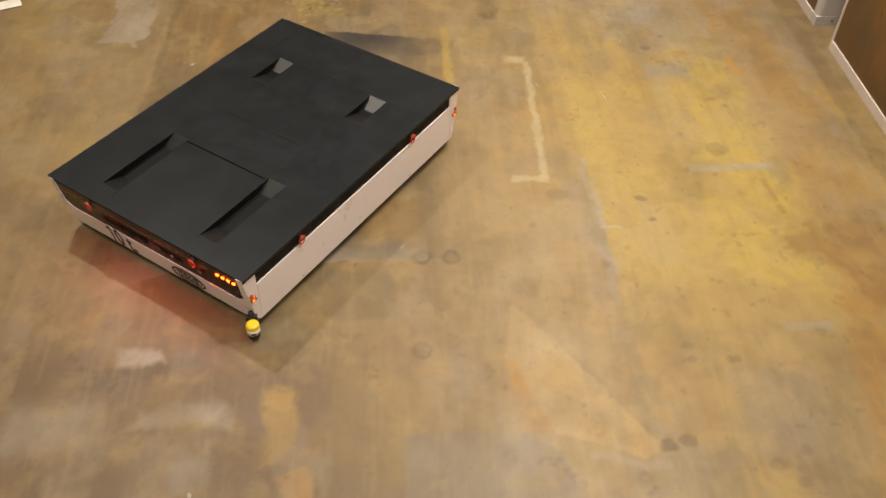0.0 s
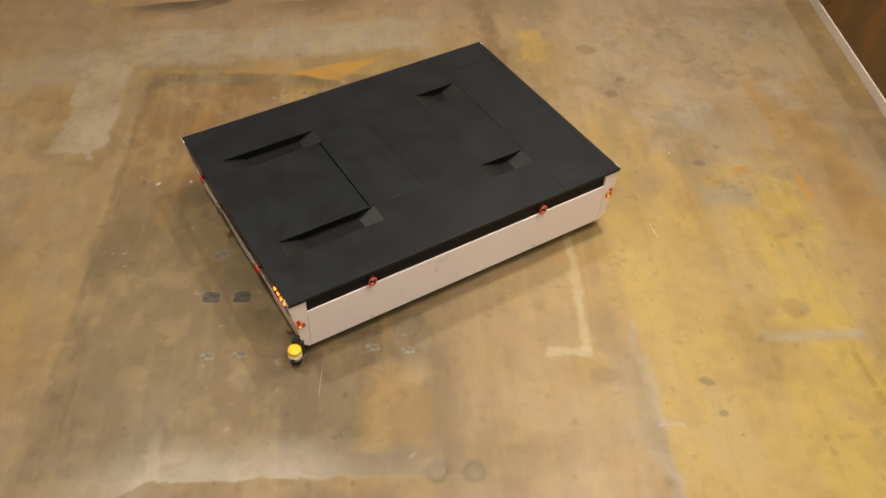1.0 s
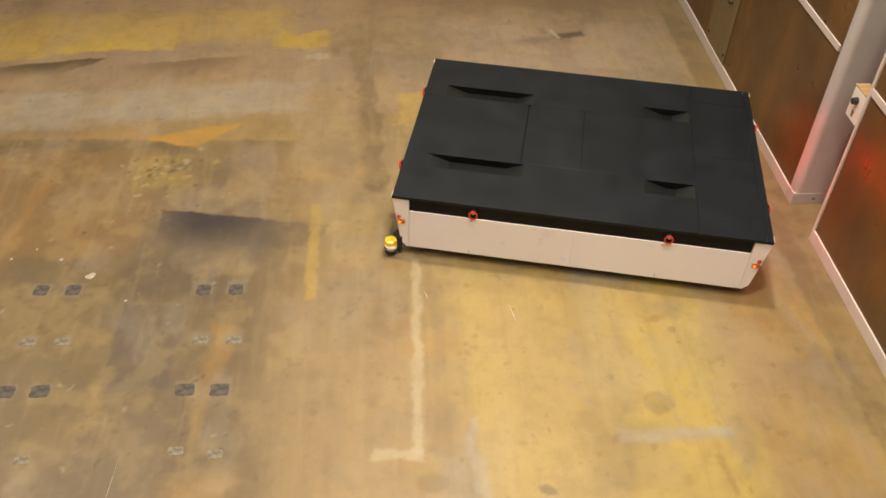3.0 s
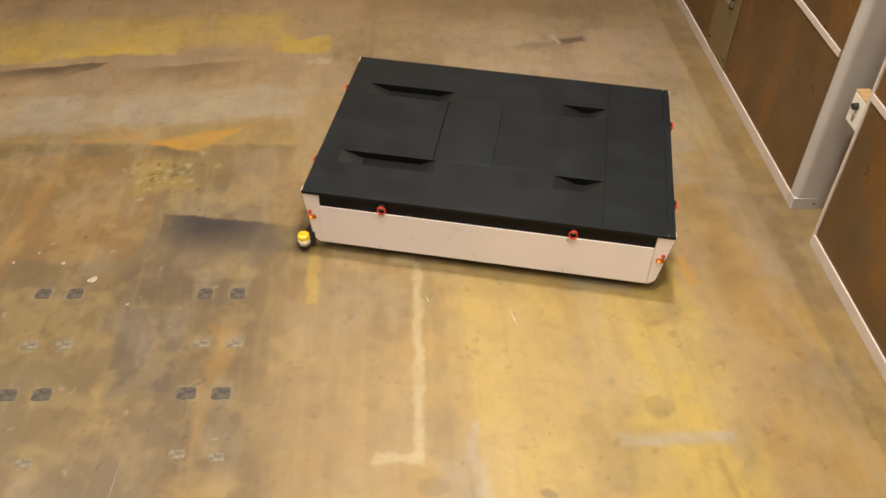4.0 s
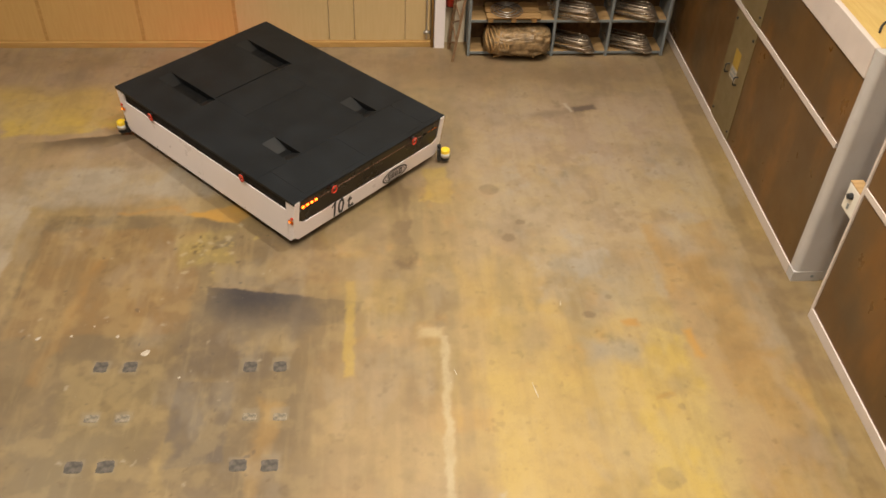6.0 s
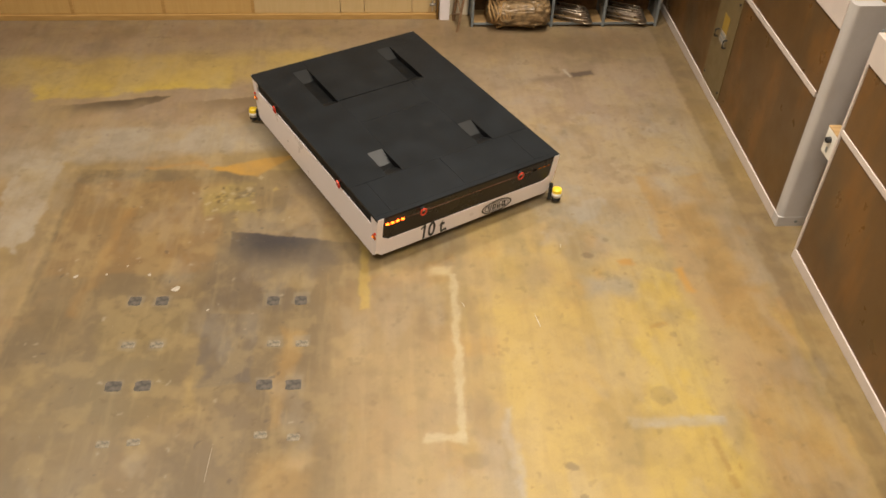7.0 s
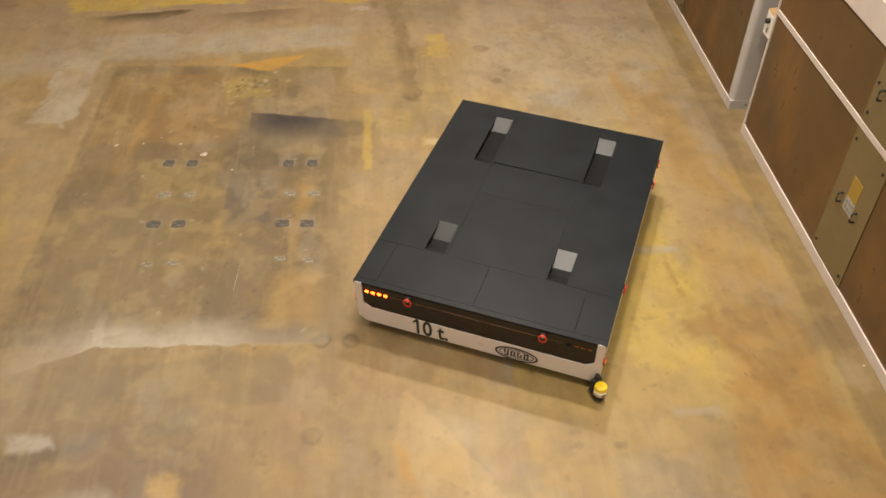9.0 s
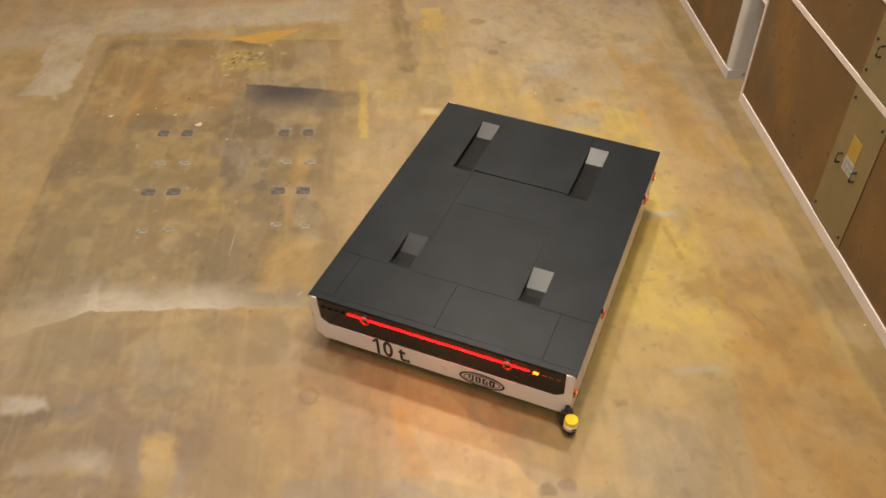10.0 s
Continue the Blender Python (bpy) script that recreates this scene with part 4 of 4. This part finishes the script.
def lettering(parent, at, text, size, squeeze):
    cu = bpy.data.curves.new("lettering", "FONT")
    cu.body, cu.size, cu.extrude, cu.offset = text, size, 0.0012, 0.0058
    tmp = bpy.data.objects.new("lettering", cu)
    scene.collection.objects.link(tmp)
    bpy.context.view_layer.update()
    me = bpy.data.meshes.new_from_object(tmp.evaluated_get(bpy.context.evaluated_depsgraph_get()))
    bpy.data.objects.remove(tmp)
    me.materials.clear()
    me.materials.append(INK)
    for v in me.vertices:
        v.co.x *= squeeze
    # the figure one gets its upstroke
    top, left = max(v.co.y for v in me.vertices), min(v.co.x for v in me.vertices)
    bm = bmesh.new()
    bm.from_mesh(me)
    prism(bm, [(left + 0.006, top), (left - 0.034, top - 0.048), (left - 0.034, top - 0.078), (left + 0.006, top - 0.040)], lambda u, v, w: (u, v, w - 0.001), 0.002)
    bm.to_mesh(me)
    bm.free()
    ob = new("lettering", me)
    ob.parent, ob.matrix_basis = parent, at
    tagged(ob, "black load marking 10 t.")


def emblem(parent, sign):
    """Two oval rings round a row of plain bars."""
    y, z = 0.405, 0.215
    for name, rx, rz, r in (("emblem_ring", 0.200, 0.094, 0.0095), ("emblem_ring", 0.165, 0.066, 0.004)):
        bm = bmesh.new()
        n = 48
        loops = [[bm.verts.new(((rx + d) * math.cos(k * math.tau / n), (rz + d) * math.sin(k * math.tau / n), h)) for k in range(n)] for d, h in ((-r, 0), (-r, 0.002), (r, 0.002), (r, 0))]
        for i in range(3):
            for k in range(n):
                bm.faces.new((loops[i][k], loops[i][(k + 1) % n], loops[i + 1][(k + 1) % n], loops[i + 1][k]))
        part(name, bm, INK, parent, "", on_end(sign, y, z, 0.003))
    for k in range(4):
        u = -0.122 + k * 0.064
        bm = box(bmesh.new(), u, u + 0.017, -0.042 + 0.03 * (k == 0), 0.042, 0, 0.002)
        box(bm, u + 0.031, u + 0.048, -0.042, 0.042 - 0.03 * (k == 2), 0, 0.002)
        box(bm, u + 0.0172, u + 0.0308, -0.042, -0.026, 0, 0.002)
        if k:
            box(bm, u + 0.0172, u + 0.0308, 0.026, 0.042, 0, 0.002)
        part("emblem_bar", bm, INK, parent, "", on_end(sign, y, z, 0.003))


def lamp_rod(name, agv, sign, y0, y1, z, r, lit, lens, label):
    """A round light rod lying in the end panel, one half of it lit; its own space turns round its length."""
    bm = bmesh.new()
    n = 12
    rings = [[bm.verts.new((r * math.cos(k * math.tau / n), y, r * math.sin(k * math.tau / n))) for k in range(n)] for y in (y0 * sign, y1 * sign)]
    for k in range(n):
        f = bm.faces.new((rings[0][k], rings[0][(k + 1) % n], rings[1][(k + 1) % n], rings[1][k]))
        a = (k + 0.5) * math.tau / n
        f.material_index = 0 if math.cos(a) > 0 else 1
    for q in rings:
        bm.faces.new(q).material_index = 1
    ob = part(name, bm, [lit, lens], agv, label)
    ob.matrix_basis = rod_pose(sign, z, 0.0)
    return ob


def rod_pose(sign, z, turn):
    return pose(sign * (end_x(z) - 0.008), 0, z, 0, turn if sign > 0 else 180 + turn, 0)


def vehicle():
    agv = thing("platform_vehicle", "low white and black driverless platform vehicle, load marking on its ends", "vehicle", pose(0, 0, 0))
    part("chassis", boxed(-1.52, 1.52, -1.15, 1.15, ZB + 0.02, H - 0.13), BLACK, agv)
    # deck of plates, with gaps between them
    z0, z1 = H - 0.03, H
    e, g = 0.006, 0.0010
    xa, xb, yb = -L / 2 + e, L / 2 - e, W / 2 + 0.010
    near = [(-1.47, -0.55, -0.722, -0.520), (0.57, 1.035, -0.730, -0.530)]
    far = [(-1.47, -0.55, 0.505, 0.705), (0.57, 1.035, 0.500 + 0.004, 0.700)]
    part("deck_plate", slot_plate(bmesh.new(), xa, 1.05 - g, -yb, -0.5 - g, near, z0, z1, 0), DECK, agv)
    part("deck_plate", slot_plate(bmesh.new(), xa, 1.05 - g, 0.5 + g, yb, far, z0, z1, 0), DECK, agv)
    for s in near + far:
        trench(agv, *s, z1 - 0.0005, 0.07, 0.21, 0.16)
    rest = [(xa, -0.592, -0.5, 0.5), (-0.578, -0.02 - g, -0.5, 0.5), (-0.02 + g, 1.05 - g, -0.5, 0.5),
            (1.05 + g, 1.62 - g, -1.0 + g, -0.05 - g), (1.05 + g, 1.62 - g, -0.05 + g, 0.90 - g),
            (1.05 + g, 1.62 - g, -yb, -1.0 - g), (1.05 + g, 1.62 - g, 0.90 + g, yb), (1.62 + g, xb, -yb, yb)]
    for a, b, c, d in rest:
        part("deck_plate", boxed(a, b, c, d, z0, z1, 0.0015), DECK, agv)
    part("deck_base", boxed(xa + 0.05, -1.48, -yb + 0.03, yb - 0.03, H - 0.07, z0 - 0.001), BLACK, agv)
    part("deck_base", boxed(-1.47, 1.045, -0.5, 0.5, H - 0.07, z0 - 0.001), BLACK, agv)
    part("deck_base", boxed(1.046, xb - 0.05, -yb + 0.03, yb - 0.03, H - 0.07, z0 - 0.001), BLACK, agv)
    for y in (-1, 1):
        part("deck_base", boxed(-1.47, 1.045, min(y * 0.735, y * 1.16), max(y * 0.735, y * 1.16), H - 0.07, z0 - 0.001), BLACK, agv)
    # white side panels with the black band above them
    for s in (-1, 1):
        place = lambda u, v, w: (u, s * (W / 2 - w), v)
        band = part("side_band", boxed(-1.528, 1.528, min(s * 1.15, s * 1.188), max(s * 1.15, s * 1.188), 0.52, H - 0.032, 0.003), BLACK, agv, "black recessed band")
        for a, b in ((-1.528, -0.022), (-0.0205, 1.528)):
            part("side_panel", prism(bmesh.new(), [(a, ZB), (b, ZB), (b, 0.54), (a, 0.54)], place, 0.028), WHITE, agv)
        for x in (-0.96, 0.76):
            for z in (0.145, 0.515):
                part("screw", rod(bmesh.new(), (x, s * (W / 2 - 0.002), z), (x, s * (W / 2 + 0.003), z), 0.009, 8), STEEL, agv)
        for q in (-1, 1):
            out = [(q * 1.532, H - 0.003), (q * 1.532, ZB), (q * (end_x(ZB) - 0.045), ZB), (q * (end_x(ZB + 0.05) - 0.002), ZB + 0.05), (q * (L / 2 - 0.002), H - 0.003)]
            corner = part("corner_panel", prism(bmesh.new(), out, place, 0.028), WHITE, agv)
            lamp = part("marker_lamp", boxed(q * 1.60 - 0.035, q * 1.60 + 0.035, min(s * W / 2, s * (W / 2 + 0.018)), max(s * W / 2, s * (W / 2 + 0.018)), 0.395, 0.435, 0.006), AMBER, agv, "small amber marker lamp")
            smooth(part("bulb", rod(bmesh.new(), (q * 1.60 - 0.012, s * (W / 2 + 0.016), 0.415), (q * 1.60 - 0.012, s * (W / 2 + 0.022), 0.415), 0.012, 10), AMBER_DIM, lamp))
            smooth(part("reflector", rod(bmesh.new(), (q * 1.62, s * W / 2, 0.47), (q * 1.62, s * (W / 2 + 0.016), 0.47), 0.017, 12), RED, lamp, "red round button"))
        for x in (-0.94, 0.80):
            lifting_eye(agv, pose(x, s * 1.186, 0.635, 0, 0, 0 if s > 0 else 180))
        for x in (-0.95, 0.0, 0.95):
            part("wheel", rod(bmesh.new(), (x, s * 0.75, 0.125), (x, s * 0.90, 0.125), 0.125, 24), RUBBER, agv, "black rubber wheel")
    # slanted ends
    for sign in (-1, 1):
        h = W / 2 - 0.001
        b, c = 1.13, 0.345
        out = [(-h, H - 0.003), (-h, ZB + 0.08), (-h + 0.075, ZB), (h - 0.075, ZB), (h, ZB + 0.08), (h, H - 0.003), (b, H - 0.003), (b, c + 0.06), (b - 0.075, c), (-b + 0.075, c), (-b, c + 0.06), (-b, H - 0.003)]
        part("end_shell", end_solid(out, sign, 0, 0.028), WHITE, agv, "white slanted end shell")
        k = 0.004
        out = [(-b + k, H - 0.034), (-b + k, c + 0.062), (-b + 0.077, c + k), (b - 0.077, c + k), (b - k, c + 0.062), (b - k, H - 0.034)]
        part("end_panel", end_solid(out, sign, -0.006, 0.02), GLOSS, agv, "glossy black end panel")
        lettering(agv, on_end(sign, -0.632, 0.130, 0.002), "10 t.", 0.325, 0.605)
        emblem(agv, sign)
        for y in (-0.655, 0.640):
            lifting_eye(agv, pose(sign * (end_x(0.645) - 0.006), sign * y, 0.655, 0, 0, -90 if sign > 0 else 90))
        dim = [(0.865 + 0.062 * i, 0.905 + 0.062 * i) for i in range(4)]
        lit = [(-1.098 + 0.063 * i, -1.060 + 0.063 * i) for i in range(4)]
        if sign < 0:
            dim, lit = [(-q1, -q0) for q0, q1 in dim], [(-q1, -q0) for q0, q1 in lit]
        if sign > 0:  # the innermost one flashes at times
            y0, y1 = dim.pop(0)
            FLASHES.append(smooth(lamp_rod("indicator_lamp", agv, sign, y0 - 0.012, y1 - 0.006, 0.59, 0.014, AMBER_LIT, BLACK, "amber indicator")))
        for y0, y1 in dim:
            smooth(part("indicator_lamp", rod(bmesh.new(), (sign * (end_x(0.59) - 0.004), sign * y0, 0.59), (sign * (end_x(0.59) - 0.004), sign * y1, 0.59), 0.005, 8), AMBER, agv, "unlit amber indicator"))
        for y0, y1 in lit:
            INDICATORS.append((sign, smooth(lamp_rod("indicator_lamp", agv, sign, y0, y1, 0.59, 0.014, AMBER_LIT, BLACK, "bright amber indicator"))))
        BARS.append((sign, smooth(lamp_rod("light_bar", agv, sign, -0.845, 0.82, 0.59, 0.0064, RED_LIT if sign > 0 else RED_FLOOD, LENS, "long red light bar"))))
    # the end with the control recess
    x = -1
    part("control_recess", end_solid([(-0.56, 0.455), (-0.56, 0.51), (0.42, 0.51), (0.42, 0.455)], x, 0.0005, 0.004), BLACK, agv, "black control recess")
    part("display", end_solid([(0.02, 0.462), (0.02, 0.503), (0.17, 0.503), (0.17, 0.462)], x, 0.004, 0.003), SCREEN, agv, "small dark display")
    part("push_button", end_solid([(0.30, 0.47), (0.30, 0.495), (0.32, 0.495), (0.32, 0.47)], x, 0.006, 0.004), SHELL, agv)
    part("socket", end_solid([(0.62, 0.455), (0.62, 0.49), (0.66, 0.49), (0.66, 0.455)], x, 0.01, 0.01), STEEL, agv)
    scanner(agv, -1.695, -1.235, 225)
    scanner(agv, 1.695, 1.235, 45)
    return agv


# ---- marks on the floor ----
def floor_marks():
    rng = random.Random(3)
    for name, mat, w, d, places in (
            ("pad_mark", PAD, 0.155, 0.125, [(-0.28, 0.013), (0, 0), (-1.435, 0.045), (-1.71, 0.05)]),
            ("pad_mark", PAD, 0.13, 0.13, [(-1.72, 1.20), (-1.44, 1.193), (-0.279, 1.152), (0.011, 1.147)]),
            ("glue_mark", GLUE, 0.13, 0.09, [(-1.67, 0.58), (-1.39, 0.57), (-0.228, 0.545), (0.053, 0.534)]),
            ("glue_mark", GLUE, 0.12, 0.08, [(-1.67, -0.62), (-1.40, -0.61), (-0.27, -0.58), (0.03, -0.62)])):
        for x, y in places:
            bm = bmesh.new()
            n = 36
            ring = []
            for k in range(n):
                a = k * math.tau / n
                c, s = math.cos(a), math.sin(a)
                u = math.copysign(abs(c) ** 0.35, c) * w / 2
                v = math.copysign(abs(s) ** 0.35, s) * d / 2
                f = 1 + rng.uniform(-0.07, 0.05)
                ring.append((u * f, v * f))
            prism(bm, ring, lambda u, v, q: (u, v, q), 0.0022)
            mark = part(name, bm, mat, None, "", pose(x, y, 0.0003, 0, 0, rng.uniform(-3, 3)))
            tagged(mark, "square dark rubber pad mark on the concrete" if mat is PAD else "pale worn glue mark on the concrete", "floor mark", "marks of removed machine feet")


def scraps():
    """A sheet of paper and a few chips of paint lying about."""
    rng = random.Random(8)
    bm = bmesh.new()
    bmesh.ops.create_grid(bm, x_segments=8, y_segments=8, size=0.5, matrix=Matrix.Diagonal((0.30, 0.21, 1, 1)))
    for v in bm.verts:
        v.co.z = 0.012 + 0.012 * noise.noise(v.co * 9)
    bmesh.ops.solidify(bm, geom=list(bm.faces), thickness=0.001)
    tagged(part("paper_sheet", bm, SHELL, None, "", pose(-5.0, 3.08, 0, 0, 0, 24)), "crumpled white sheet of paper on the floor", "paper")
    tagged(part("paper_sheet", boxed(-0.13, 0.13, -0.09, 0.09, 0.0, 0.004), SHELL, None, "", pose(-4.97, 6.83, 0, 0, 0, -12)), "flat white sheet of paper by the cupboards", "paper")
    for x, y, s in ((-1.32, 1.37, 0.055), (-2.42, 1.60, 0.03), (-1.64, 1.60, 0.025), (-1.68, -4.25, 0.025), (5.49, -2.36, 0.022), (-2.1, 1.62, 0.018), (-0.95, 1.04, 0.016), (-1.9, 1.75, 0.014)):
        ring = [(s * (0.7 + 0.5 * rng.random()) * math.cos(k * math.tau / 9), s * (0.45 + 0.4 * rng.random()) * math.sin(k * math.tau / 9)) for k in range(9)]
        chip = part("paint_chip", prism(bmesh.new(), ring, lambda u, v, w: (u, v, w + 0.0005 + 0.1 * abs(u)), 0.003), CHIP, None, "", pose(x, y, 0, 0, 0, rng.uniform(0, 90)))
        tagged(chip, "flake of pale paint lying on the floor", "paint flake", "paint flakes")
    for x, y, length, turn, thick, mat in ((2.49, 0.765, 0.21, 12, 1.0, CHIP), (-0.70, -0.86, 0.42, -4, 0.3, CHIP), (1.73, 1.02, 0.09, 20, 0.8, CHIP), (2.93, 1.93, 0.08, -10, 0.7, CHIP), (4.46, -2.20, 0.27, 26, 0.8, RUST), (4.29, -2.42, 0.09, 8, 1.0, RUST)):
        ring = [(-0.006 * thick, -length / 2), (0.002 * thick, -length / 2 + 0.01), (0.006 * thick, 0.0), (0.001 * thick, length / 2), (-0.005 * thick, 0.1 * length)]
        mark = part("paint_streak", prism(bmesh.new(), ring, lambda u, v, w: (u, v, w), 0.0015), mat, None, "", pose(x, y, 0.0004, 0, 0, turn))
        tagged(mark, "thin pale scratch of paint on the floor" if mat is CHIP else "thin dark scratch in the floor's coat", "floor mark", "scratches in the floor")


INDICATORS, BARS, FLASHES = [], [], []
SCREEN = surface("display_glass", (0.03, 0.05, 0.05), 0.1, vary=0.1)
PAD = surface("pad_rubber", (0.066, 0.056, 0.045), 0.7, vary=0.55, scale=16, dirt=(0.135, 0.105, 0.065))
GLUE = surface("old_glue", (0.165, 0.14, 0.10), 0.7, vary=0.5, scale=22, dirt=(0.10, 0.075, 0.042))
FILM = surface("clear_film", (0.25, 0.165, 0.08), 0.38, vary=0.45, scale=11, grain=30, bump=1.0, dirt=(0.42, 0.33, 0.22))
hall()
for x, y, watts in BAYS:
    bay_lamp(x, y, watts)
partitions()
cupboard_front()
lattice()
shelf()
rack_contents()
floor_marks()
scraps()
AGV = vehicle()


# ---- what moves ----
def turning(states, sign, z, out=0):
    """Rows for a lamp rod that turns its lit half out (1) or in (0); states: seconds and state; out: the turn when lit."""
    rows = []
    last = states[0][1]
    dark = -180 if out else 180
    rows.append((0.0, rod_pose(sign, z, out if last else dark)))
    for t, s in states[1:]:
        a, b = (out, dark) if last else (dark, out or 360)
        for i in range(4):
            rows.append((round((t - 0.05) * 30) / 30 + i / 30, rod_pose(sign, z, a + (b - a) * i / 3)))
        last = s
    rows.append((10.0, rod_pose(sign, z, out if last else dark)))
    return rows


def motions():
    walk(AGV, [(t, pose(x, y, 0, 0, 0, a)) for t, x, y, a in DRIVE])
    for sign, bar in BARS:
        if sign > 0:
            walk(bar, turning([(0, 0), (2.3, 1), (3.2, 0), (6.4, 1), (6.58, 0), (6.78, 1), (6.95, 0), (7.55, 1), (8.35, 0), (8.47, 1), (8.57, 0), (8.68, 1), (8.77, 0), (8.87, 1), (8.96, 0), (9.18, 1), (9.27, 0), (9.67, 1)], sign, 0.59))
        else:  # this end's bar throws its light on the ground, and flashes
            walk(bar, turning([(0, 1), (0.5, 0), (1.3, 1), (2.1, 0), (4.25, 1), (6.4, 0)], sign, 0.59, -109))
    going_out = [9.08, 9.14, 9.36, 9.58]
    for i, (sign, lamp) in enumerate(INDICATORS):
        walk(lamp, turning([(0, 1), (2.2, 0), (4.9, 1), (going_out[i % 4], 0)] if sign > 0 else [(0, 1), (2.4, 0)], sign, 0.59))
    for lamp in FLASHES:
        walk(lamp, turning([(0, 0), (9.58, 1)], 1, 0.59))


motions()
